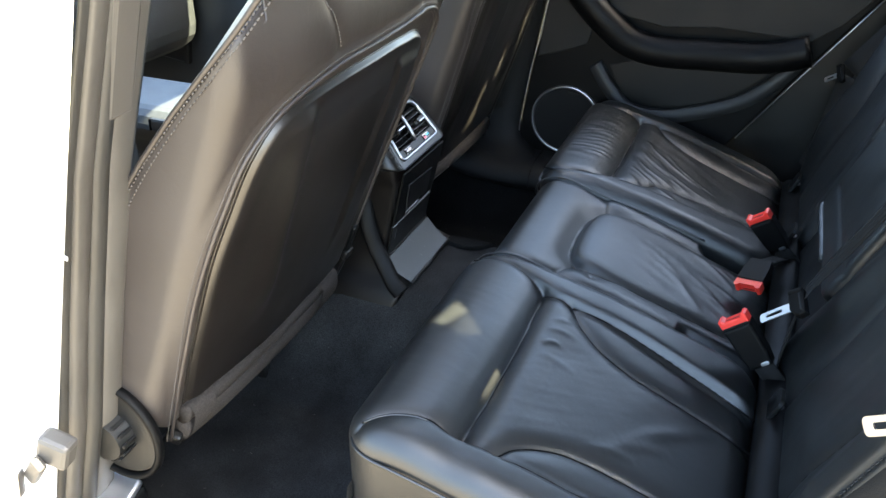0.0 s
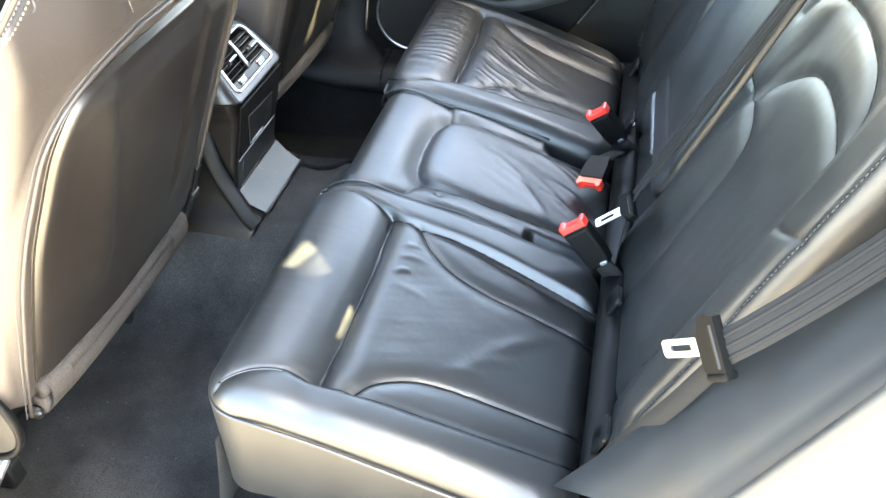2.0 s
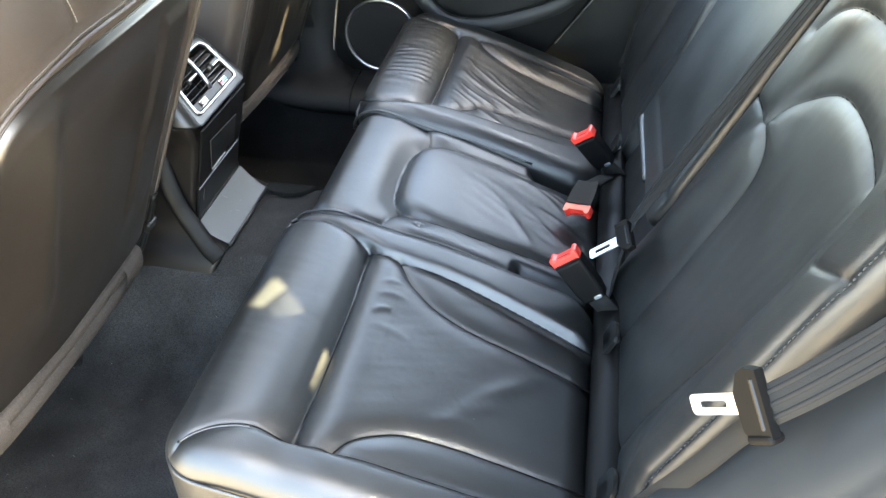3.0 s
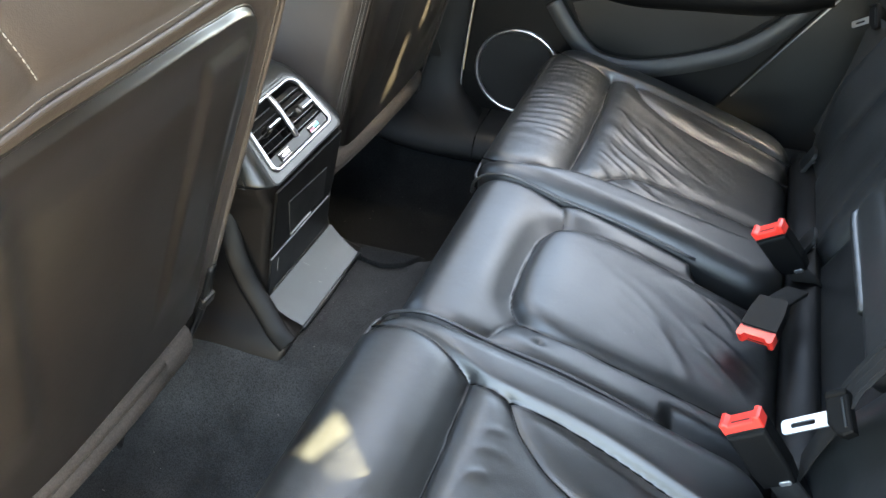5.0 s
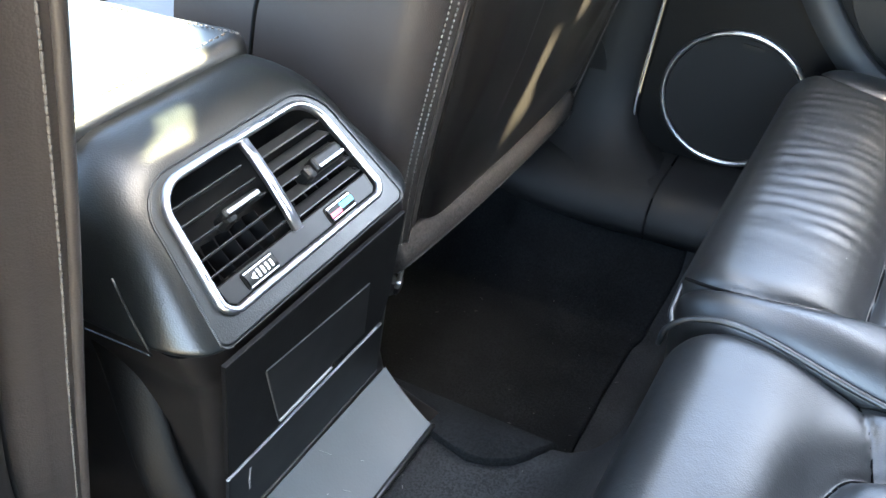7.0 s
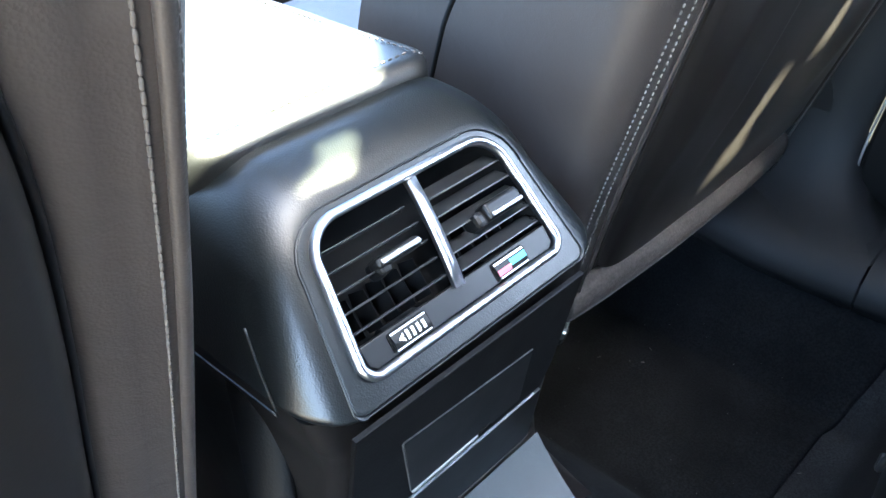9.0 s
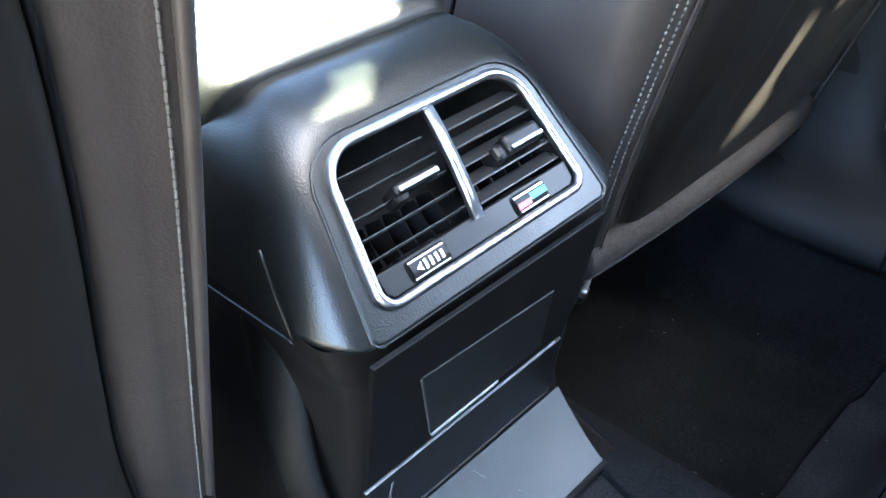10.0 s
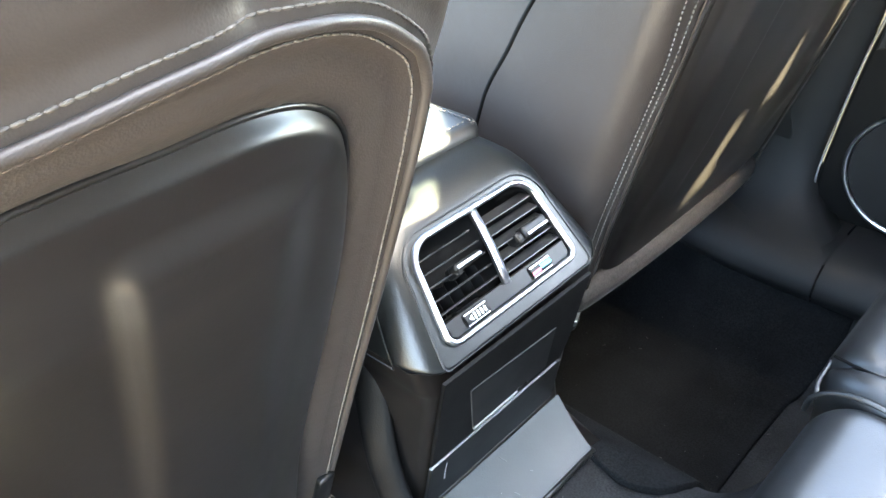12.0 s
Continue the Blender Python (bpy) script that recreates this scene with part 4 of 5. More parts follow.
        link("upright_stitching", stitches(at([(y + 0.003, h, z + 0.0006) for (y, h), z in zip(q, top(q[:, 0] + 0.003, q[:, 1]))]), 0.0040, 0.0012, 0.0007, tuple(FN * flip)), PALE, seat)
        link("upright_seam", sweep(at([(y, h, z - 0.0004) for (y, h), z in zip(q, top(q[:, 0], q[:, 1]))]), ring(0.0013, 6), tuple(FN * flip)), THREAD, seat)
    c0 = -0.43 if side < 0 else 0.43 + shift
    part("seat_cushion", block((0.50, 0.50, 0.16), 0.05, 4, pose(-0.42, c0, 0.335, 0, 8, 0)), FRONT, seat)
    part("seat_frame", block((0.36, 0.40, 0.20), 0.02, 2, pose(-0.46, c0, 0.165)), HARD, seat)
    for s in (-1, 1):
        part("rail", block((0.46, 0.035, 0.05), 0.006, 2, pose(-0.46, c0 + s * 0.19, 0.055)), HARD, seat)
    # rolled fabric along the bottom edge: two lips wrapped at both ends on the driver's seat, one plain roll on the other
    if side < 0:
        roll = smooth_line([(-0.640, 0.034, 0.000), (-0.56, 0.034, 0.006), (-0.43, 0.033, 0.008), (-0.31, 0.032, 0.006), (-0.232, 0.030, 0.002)])
        prof = [(0.024 * math.cos(a), 0.019 * math.sin(a)) for a in np.linspace(0, 2 * math.pi, 15)[:-1]]
        r = link("fabric_roll", sweep(at([(y, h - 0.012, z) for y, h, z in roll]), prof, tuple(FN * flip)), FABRIC, seat, "grey-brown fabric roll along the bottom edge")
        link("upper_lip", sweep(at([(y, h + 0.020, z - 0.001) for y, h, z in roll]), [(0.017 * math.cos(a), 0.013 * math.sin(a)) for a in np.linspace(0, 2 * math.pi, 13)[:-1]], tuple(FN * flip)), FABRIC, r)
        for k0, k1 in ((0, 6), (26, 33)):
            n_in = np.linspace(0, 1, k1 - k0)
            rows = []
            for (y, h, z), tp in zip(roll[k0:k1], n_in if k0 == 0 else 1 - n_in):
                rows.append(at([(y + 0.006 * math.cos(a), h + 0.004 + (0.037 - 0.003 * tp) * math.cos(a), z + 0.001 + (0.0215 - 0.0015 * tp) * math.sin(a)) for a in np.linspace(0, 2 * math.pi, 17)[:-1]]))
            link("end_wrap", rings_mesh(rows), FABRIC, r)
    else:
        roll = smooth_line([(-0.630, 0.038, 0.000), (-0.56, 0.044, 0.005), (-0.45, 0.053, 0.008), (-0.34, 0.060, 0.008), (-0.26, 0.060, 0.004), (-0.214, 0.054, -0.002)])
        r = link("fabric_roll", sweep(at(roll), [(0.0225 * math.cos(a), 0.014 * math.sin(a)) for a in np.linspace(0, 2 * math.pi, 17)[:-1]], tuple(FN * flip)), FABRIC, seat, "grey-brown fabric roll along the bottom edge")
        link("roll_seam", sweep(at([(y, h - 0.010, z + 0.0125) for y, h, z in roll]), ring(0.0010, 6), tuple(FN * flip)), DTHREAD, r)
        part("end_clip", block((0.006, 0.030, 0.010), 0.002, 2, Matrix.Translation(at([(-0.232, 0.015, 0.004)])[0]) @ pose(0, 0, 0, 0, lean, 25)), CHROME, r, "bright metal end clip")
        link("lower_strip", sweep(at(smooth_line([(-0.655, 0.000, 0.004), (-0.71, -0.008, 0.000), (-0.755, 0.020, -0.010), (-0.745, 0.10, -0.02)])), strip(0.012, 0.006), tuple(FN * flip)), GLOSS, seat, "smooth dark strip below the seat back")
    for y in (-0.644, -0.226):
        part("clip", block((0.022, 0.016, 0.024), 0.005, 2, Matrix.Translation(at([(y, 0.008, 0.0)])[0]) @ pose(0, 0, 0, 20, lean, 15)), GLOSS, seat)
    part("corner_tab", block((0.010, 0.028, 0.020), 0.004, 2, Matrix.Translation(at([(-0.176, 0.075, 0.004)])[0]) @ pose(0, 0, 0, 0, lean, 0)), HARD, seat)
    link("edge_strip", sweep(at(smooth_line([(-0.235, -0.002, 0.004), (-0.205, 0.018, 0.004), (-0.186, 0.045, 0.003), (-0.178, 0.085, 0.002), (-0.176, 0.14, 0.0)])), strip(0.014, 0.006), tuple(FN * flip)), GLOSS, seat)
    # recliner cover on the outer side
    yo = -0.712
    cx, cz = -0.135, 0.325
    rim = [(cx + 0.072 * math.cos(a), yo, cz + 0.078 * math.sin(a)) for a in np.linspace(0, 2 * math.pi, 40)[:-1]]
    rim = [tuple(np.array(p) * flip + off) for p in rim]
    cover = link("recliner_cover", sweep(rim, [(-0.004, -0.006), (0.004, -0.006), (0.004, 0.004), (0.001, 0.006), (-0.004, 0.004)], (0, -1 * flip[1], 0), closed=True), DOOR, seat, "black round recliner cover")
    hub = Matrix.Translation(tuple(np.array((cx, yo + 0.004, cz)) * flip + off)) @ pose(0, 0, 0, 90 * flip[1], 0, 0)
    bm = bmesh.new()
    bmesh.ops.create_cone(bm, cap_ends=True, segments=40, radius1=0.073, radius2=0.070, depth=0.008, matrix=hub)
    part("cover_disc", bm, HARD, cover, smooth=False)
    bm = bmesh.new()
    bmesh.ops.create_cone(bm, cap_ends=True, segments=28, radius1=0.034, radius2=0.030, depth=0.030, matrix=hub @ Matrix.Translation((0, 0, 0.014)))
    knob = part("knob", bm, HARD, cover, "black knurled adjusting knob")
    for k in range(14):
        part("rib", block((0.0035, 0.006, 0.026), 0.001, 1, hub @ pose(0, 0, 0.014, 0, 0, 360 * k / 14) @ Matrix.Translation((0.034, 0, 0))), GLOSS, knob)
    return seat


front_seat(-1, 22.8, 0.0)
front_seat(1, 19.0, -0.012)

# ---- centre console ----
console = thing("centre_console", "black centre console with rear air vents and a grey kick plate", "console")
VC = Vector((-0.0245, 0.0, 0.5135))
VUP = Vector((-0.613, 0, 0.790))
VENT = frame_of(VC, (0, 1, 0), VUP)


def vent(u, v, w=0.0):
    return tuple(VENT @ Vector((u, v, w)))


def vent_outline(u, top, bottom, rt, rb, slant=0.007, n=8):
    """A rounded outline on the vent's plane, narrower by slant at its top corners; u: half its width at the bottom."""
    out = []
    for cx, cy, r, a0 in ((u - slant - rt, top - rt, rt, 0), (-u + slant + rt, top - rt, rt, 90), (-u + rb, bottom + rb, rb, 180), (u - rb, bottom + rb, rb, 270)):
        out += [(cx + r * math.cos(radians(a0 + 90 * k / n)), cy + r * math.sin(radians(a0 + 90 * k / n))) for k in range(n + 1)]
    return out


# housing: a flat plate round the vent, a groove, and a shoulder that rolls over to the top and the sides
U0, T0, D0 = 0.0915, 0.0485, -0.0525
rings = []
rings.append([vent(u, v, 0.0) for u, v in vent_outline(0.0780, 0.0430, -0.0400, 0.0225, 0.0095, 0.0065)])
for grow, sink in ((-0.0014, 0.0), (-0.0006, 0.0), (-0.0001, 0.0012), (0.0005, 0.0), (0.0013, 0.0)):
    rings.append([vent(u, v, -sink) for u, v in vent_outline(U0 + grow, T0 + grow * 0.6, D0 - max(min(grow, 0.001), -0.006), 0.030 + grow * 0.8, 0.006, 0.0105)])
for grow, rise, fall, back in ((0.004, 0.006, 0.0006, 0.0006), (0.010, 0.014, 0.003, 0.002), (0.0155, 0.021, 0.0065, 0.006), (0.0200, 0.027, 0.0105, 0.012), (0.0230, 0.032, 0.0145, 0.020), (0.0248, 0.037, 0.0188, 0.032), (0.0255, 0.048, 0.031, 0.050), (0.0260, 0.060, 0.047, 0.070)):
    row = []
    for u, v in vent_outline(U0 + grow, T0, D0, 0.030 + grow * 0.7, 0.006 + grow * 0.25, 0.0105 + grow * 0.2):
        f = np.clip((v - D0) / (T0 - D0), 0, 1) ** 1.5
        row.append(vent(u, v + f * rise + (1 - f) * 0.613 * back, -f * fall - (1 - f) * 0.790 * back))
    rings.append(row)
rings.append([(p[0] - 0.22, p[1], p[2]) for p in rings[-1]])
link("housing", rings_mesh(rings), SOFT, console, "grained soft black plastic vent housing")
# thin bead added so that the groove's edge shows a highlight
link("groove_bead", sweep([vent(u, v, 0.0001) for u, v in vent_outline(U0 + 0.0007, T0 + 0.0004, D0 - 0.001, 0.0305, 0.006, 0.0105)][:27], ring(0.0006, 6), tuple(VENT.col[2][:3])), SOFT, console, "fine bead added for the highlight along the vent groove")
# the cover joints' highlights are shaped as thin beads too
for line in ([(-0.034, 0.526), (-0.029, 0.500), (-0.022, 0.4765)], [(-0.022, 0.4765), (-0.055, 0.4745), (-0.092, 0.472), (-0.16, 0.468)]):
    link("cover_joint", sweep([(x, -0.1178, z) for x, z in smooth_line(line, 4)], ring(0.0007, 6), (0, -1, 0)), SOFT, console)
chrome = sweep([vent(u, v, 0.0016) for u, v in vent_outline(0.0772, 0.0425, -0.0392, 0.0225, 0.0095, 0.0065, 12)], [(-0.0026, -0.003), (-0.0026, 0.0010), (-0.0014, 0.0024), (0.0008, 0.0026), (0.0024, 0.0012), (0.0026, -0.003)], tuple(VENT.col[2][:3]), closed=True)
link("vent_frame", chrome, CHROME, console, "bright chrome vent surround")
box_o = vent_outline(0.0752, 0.0405, -0.0372, 0.0205, 0.0075, 0.0065)
rings = [[vent(u, v, w) for u, v in box_o] for w in (0.001, -0.030)] + [[vent(u * 0.5, v * 0.5, -0.0305) for u, v in box_o], [vent(0, 0, -0.0305)] * len(box_o)]
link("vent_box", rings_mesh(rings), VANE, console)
part("lower_strip", prism([(-0.0685, -0.0362), (0.0685, -0.0362), (0.0725, -0.0330), (0.0730, -0.0218), (-0.0730, -0.0218), (-0.0725, -0.0330)], 0.004, 0.0008, VENT @ Matrix.Translation((0, 0, -0.0035))), GLOSS, console)
bar = sweep([vent(u, v, w) for u, v, w in ((0.003, 0.0405, 0.0006), (0.002, 0.027, 0.0022), (0.0005, 0.010, 0.0032), (-0.001, -0.010, 0.0026), (-0.002, -0.0240, 0.0008))], strip(0.0068, 0.004), tuple(VENT.col[2][:3]))
link("vent_bar", bar, CHROME, console, "brushed silver bar between the vents")
for side in (-1, 1):
    for k in range(5):
        v = 0.0275 - k * 0.0108
        m = VENT @ Matrix.Translation((side * 0.0385 + 0.001, v, -0.0060)) @ pose(0, 0, 0, -6 if side < 0 else 36, 0, 0)
        half = 0.0305 if k == 0 else 0.0335
        part("slat", block((2 * half, 0.0012, 0.011), 0.0005, 1, m), SLAT, console)
        for e in (-1, 1):
            part("slat_pivot", block((0.003, 0.0022, 0.004), 0.0006, 1, m @ Matrix.Translation((e * (half - 0.001), 0, 0.001))), GLOSS, console)
    for k in range(5):
        m = VENT @ Matrix.Translation((side * 0.0385 + (k - 2) * 0.0120, -0.004 - (0.006 if side < 0 else 0), -0.0165)) @ pose(0, 0, 0, 0, (28 if side < 0 else 10), 0)
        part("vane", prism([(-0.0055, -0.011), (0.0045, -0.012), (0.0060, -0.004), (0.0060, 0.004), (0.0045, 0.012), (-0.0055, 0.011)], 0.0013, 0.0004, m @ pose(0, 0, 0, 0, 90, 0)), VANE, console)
    m = VENT @ Matrix.Translation((-0.0275, 0.0088, 0.0005) if side < 0 else (0.0495, 0.0018, 0.0005)) @ pose(0, 0, 0, -10, 0, 0)
    size = (0.031, 0.0062, 0.012) if side < 0 else (0.029, 0.0110, 0.012)
    tab = part("vent_tab", block(size, 0.0026, 3, m), GLOSS, console)
    part("tab_stem", block((0.009, 0.010, 0.016), 0.003, 2, m @ Matrix.Translation((-0.0105 if side < 0 else -0.0175, -0.0015, -0.005))), GLOSS, tab)
    part("tab_insert", block((0.0275, 0.0030, 0.0016) if side < 0 else (0.0255, 0.0026, 0.0016), 0.0007, 2, m @ Matrix.Translation((0.0006, -0.0004, 0.0060) if side < 0 else (0.0008, -0.0030, 0.0060))), CHROME, tab, "silver insert")
for u, v, kind in ((-0.0425, -0.0295, "fan"), (0.0365, -0.0298, "heat")):
    at_wheel = VENT @ Matrix.Translation((u, v, -0.0062))
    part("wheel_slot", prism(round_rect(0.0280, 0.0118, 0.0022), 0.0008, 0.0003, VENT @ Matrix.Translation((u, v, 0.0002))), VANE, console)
    bm = bmesh.new()
    bmesh.ops.create_cone(bm, cap_ends=True, segments=36, radius1=0.0090, radius2=0.0090, depth=0.0248, matrix=at_wheel @ pose(0, 0, 0, 0, 90, 0))
    wheel = part("thumbwheel", bm, GLOSS, console, "black thumbwheel with printed marks")

    def mark(corners, mat, name):
        """A printed mark on the wheel's rim; corners: across, along the rim."""
        bm = bmesh.new()
        bm.faces.new([bm.verts.new(at_wheel @ Vector((a, b, math.sqrt(0.00925 ** 2 - b * b)))) for a, b in corners])
        part(name, bm, mat, wheel)

    def band(a0, a1, b0, b1, mat, name, bow=0.0):
        for k in range(6):
            p, q = a0 + (a1 - a0) * k / 6, a0 + (a1 - a0) * (k + 1) / 6
            dp, dq = bow * (2 * k / 6 - 1) ** 2, bow * (2 * (k + 1) / 6 - 1) ** 2
            mark([(p, b0 + dp), (q, b0 + dq), (q, b1 + dq), (p, b1 + dp)], mat, name)

    if kind == "fan":
        band(-0.0122, 0.0122, 0.0041, 0.0049, WHITE, "line")
        band(-0.0122, 0.0122, -0.0049, -0.0041, WHITE, "line")
        mark([(-0.0095, 0.0), (-0.0055, -0.0024), (-0.0055, 0.0024)], WHITE, "arrow")
        for k in range(4):
            c, h = -0.0030 + k * 0.0038, 0.0026 - k * 0.0001
            for j in range(4):
                lo, hi = -h + j * h / 2, -h + (j + 1) * h / 2
                mark([(c - 0.0009, lo), (c + 0.0009, lo), (c + 0.0009, hi), (c - 0.0009, hi)], WHITE, "bar")
    else:
        band(-0.0122, 0.0122, 0.0036, 0.0048, WHITE, "line")
        band(-0.0010, 0.0120, -0.0012, 0.0026, CYAN, "blue_mark")
        band(-0.0120, -0.0014, -0.0030, 0.0004, PINK, "red_mark")
        band(-0.0110, 0.0122, -0.0048, -0.0038, WHITE, "line")

# lower body: a wall that runs round from side to side, row by row upwards
rows = [(-0.02, 0.154, 0.10), (-0.002, 0.150, 0.17), (0.008, 0.140, 0.213), (0.0165, 0.130, 0.234), (0.0175, 0.121, 0.239), (-0.032, 0.106, 0.262), (-0.0315, 0.102, 0.30), (-0.0185, 0.101, 0.36), (-0.003, 0.103, 0.428), (0.001, 0.105, 0.446), (-0.001, 0.109, 0.452), (-0.003, 0.112, 0.474)]
P = []
for xe, yh, z in rows:
    r = 0.012
    left = [(-0.60, -yh, z), (-0.35, -yh, z), (-0.18, -yh, z), (xe - 0.06, -yh, z), (xe - r, -yh, z)] + [(xe - r + r * math.sin(a), -yh + r - r * math.cos(a), z) for a in np.linspace(0.2, math.pi / 2, 6)]
    P.append(left + [(x, min(-y, 0.107), zz) for x, y, zz in left[::-1]])
link("body", grid_mesh(np.array(P)), WARMPL, console, "black plastic console body")
FRONTM = frame_of((-0.0065, 0.0, 0.393), (0, 1, 0), (0.23, 0, 1))


def front_at(z):
    return (z - 0.393) * 1.026


def front_panel(name, corners, depth, sunk, mat, parent, label="", bevel=0.0012):
    return part(name, prism([(y, front_at(z)) for y, z in corners], depth, bevel, FRONTM @ Matrix.Translation((0, 0, sunk))), mat, parent, label)


front_panel("upper_drawer", [(-0.098, 0.357), (0.078, 0.357), (0.084, 0.380), (0.088, 0.462), (-0.098, 0.466)], 0.0032, -0.002, DOOR, console, bevel=0.0006)
tray = front_panel("tray_lid", [(-0.049, 0.3655), (0.052, 0.3655), (0.050, 0.420), (-0.0630, 0.4305)], 0.0016, 0.0006, GLOSS, console, "black hinged tray lid", 0.0004)
part("grip_edge", block((0.059, 0.0030, 0.0034), 0.0010, 2, FRONTM @ Matrix.Translation((-0.0195, front_at(0.3648), 0.0016)) @ pose(0, 0, 0, 0, 0, 0.5)), EDGE, tray, "pale edge, worn and with its highlight in the colour")
part("grip_notch", block((0.012, 0.0060, 0.0030), 0.0008, 1, FRONTM @ Matrix.Translation((0.0165, front_at(0.3668), 0.0016))), VANE, tray)
part("hinge_line", block((0.0014, 0.066, 0.0012), 0.0004, 1, FRONTM @ Matrix.Translation((-0.0565, front_at(0.398), 0.0018)) @ pose(0, 0, 0, 0, 0, 12)), RUBBER, tray)
lower = front_panel("lower_drawer", [(-0.098, 0.289), (0.084, 0.289), (0.080, 0.3515), (-0.098, 0.3515)], 0.0032, -0.002, GLOSS, console, bevel=0.0006)
# drawer edge highlights are put in as paler strips
part("drawer_edge", block((0.172, 0.0012, 0.0022), 0.0005, 1, FRONTM @ Matrix.Translation((-0.0135, front_at(0.3535), 0.0008))), EDGE, lower, "pale edge, worn and with its highlight in the colour")
part("drawer_edge", block((0.168, 0.0016, 0.0022), 0.0005, 1, FRONTM @ Matrix.Translation((0.000, front_at(0.2865), 0.0004)) @ pose(0, 0, 0, 0, 0, 1.6)), TRIM, lower, "faint strip for the lower edge's highlight")
for h, turn, long in ((0.335, -4, 0.014), (0.322, 5, 0.010)):
    part("scratch", block((0.0016, long, 0.0004), 0.0, 1, FRONTM @ Matrix.Translation((-0.078, front_at(h), 0.0014)) @ pose(0, 0, 0, 0, 0, turn)), EDGE, lower)
# kick plate, slightly hollow
xs, ys = np.meshgrid(np.linspace(0, 1, 14), np.linspace(-1, 1, 30), indexing="ij")
kx = -0.0310 + 0.0500 * xs
ky = ys * (0.1015 - 0.008 * xs) - 0.003
kz = 0.2800 - 0.0395 * xs - 0.004 * np.sin(math.pi * xs)
link("kick_plate", grid_mesh(np.stack([kx, ky, kz], -1)), GREYPL, console, "scuffed blue-grey plastic kick plate")
random.seed(9)
for k in range(4):
    u, v = random.uniform(0.15, 0.9), random.uniform(-0.085, 0.085)
    part("scuff", block((random.uniform(0.004, 0.012), 0.0004, 0.0003), 0.0, 1, pose(-0.0310 + 0.050 * u, v, 0.2804 - 0.0395 * u - 0.004 * math.sin(math.pi * u), 0, 38, random.uniform(30, 120))), PALEGREY, console)
link("plate_edge", sweep([(0.0205, -0.098, 0.2385), (0.0205, 0.092, 0.2385)], ring(0.003, 8)), HARD, console)
path = smooth_line([(0.016, -0.136, 0.236), (-0.002, -0.131, 0.252), (-0.022, -0.124, 0.282), (-0.042, -0.119, 0.315), (-0.056, -0.116, 0.352), (-0.066, -0.110, 0.390), (-0.078, -0.102, 0.43), (-0.10, -0.092, 0.46)])
link("side_trim", sweep(path, [(0.016 * math.cos(a), 0.0045 * math.sin(a)) for a in np.linspace(0, 2 * math.pi, 13)[:-1]], (0.5, -0.85, 0.2)), DOOR, console, "smooth curved side trim")
# armrest: a padded lid with a stitched rear edge
def lid_top(X, Y):
    return 0.577 + 0.004 * np.cos(Y * 12) + 0.0015 * rough_field(X, Y, 8, 8, 33.0, 2)


link("armrest_lid", pad(-0.44, -0.101, -0.092, 0.086, 0.024, 0.009, 0.020, 0.004, lid_top, flat_place), LEATHER, console, "black leather armrest lid in bright sun")
link("lid_stitching", stitches([(-0.112, y, 0.5815) for y in np.linspace(-0.075, 0.070, 20)], 0.0035, 0.0022, 0.0008), THREAD, console)
link("lid_stitching", stitches([(x, 0.072, 0.5805) for x in np.linspace(-0.105, -0.40, 30)], 0.0035, 0.0022, 0.0008), THREAD, console)
part("console_front", block((0.62, 0.20, 0.30), 0.03, 3, pose(-0.78, 0, 0.36)), DASH, console)
# dark box placed on the camera's line of sight, stands in for a slot
part("slot_box", block((0.10, 0.004, 0.045), 0.006, 2, pose(-0.50, -0.105, 0.475)), GLOSS, console)

# ---- dashboard ----
dash = thing("dashboard", "dark dashboard across the front of the cabin", "dashboard", kind="structure")
part("dash_body", block((0.45, 1.5, 0.36), 0.08, 4, pose(-1.28, 0, 0.55)), DASH, dash)

# ---- far rear door ----
door = thing("door_1", "black rear door panel with armrest, pocket and round speaker", "door", kind="structure")
front_edge = smooth_line([(0.062, 0.74), (0.042, 0.614), (0.027, 0.528), (0.011, 0.461), (-0.006, 0.359), (-0.018, 0.262), (-0.008, 0.19), (0.03, 0.135)])
outline = front_edge + [(0.40, 0.12), (0.46, 0.22), (0.53, 0.316), (0.636, 0.472), (0.727, 0.600), (0.83, 0.74)]
DM = frame_of((0, 0.715, 0), (1, 0, 0), (0, 0, 1))  # x along the car, y up, z towards the cabin
part("panel", prism(outline, 0.014, 0.006, DM), DOOR, door)
link("edge_line", sweep([(x - 0.001, 0.700, z) for x, z in front_edge[2:44]], ring(0.0016, 6), (0, -1, 0)), STEEL, door, "thin bright edge")
link("rear_edge_line", sweep([(0.535, 0.700, 0.322), (0.64, 0.700, 0.474), (0.73, 0.700, 0.60), (0.80, 0.700, 0.70)], ring(0.0016, 6), (0, -1, 0)), STEEL, door, "thin bright edge")
speaker = part("speaker_grille", prism([(0.107 + 0.086 * math.cos(2 * math.pi * k / 64), 0.308 + 0.086 * math.sin(2 * math.pi * k / 64)) for k in range(64)], 0.004, 0.001, DM @ Matrix.Translation((0, 0, 0.013))), FABRIC_DARK, door, "round dark speaker grille")
part("badge", block((0.026, 0.0012, 0.0045), 0.0, 1, pose(0.122, 0.6965, 0.383, 0, 8, 0)), GLOSS, speaker)
circle = [(0.107 + 0.090 * math.cos(2 * math.pi * k / 64), 0.698, 0.308 + 0.090 * math.sin(2 * math.pi * k / 64)) for k in range(64)]
link("speaker_ring", sweep(circle, [(-0.0035, -0.003), (-0.0035, 0.002), (0.0, 0.004), (0.0035, 0.002), (0.0035, -0.003)], (0, -1, 0), closed=True), CHROME, speaker, "thin chrome speaker ring")
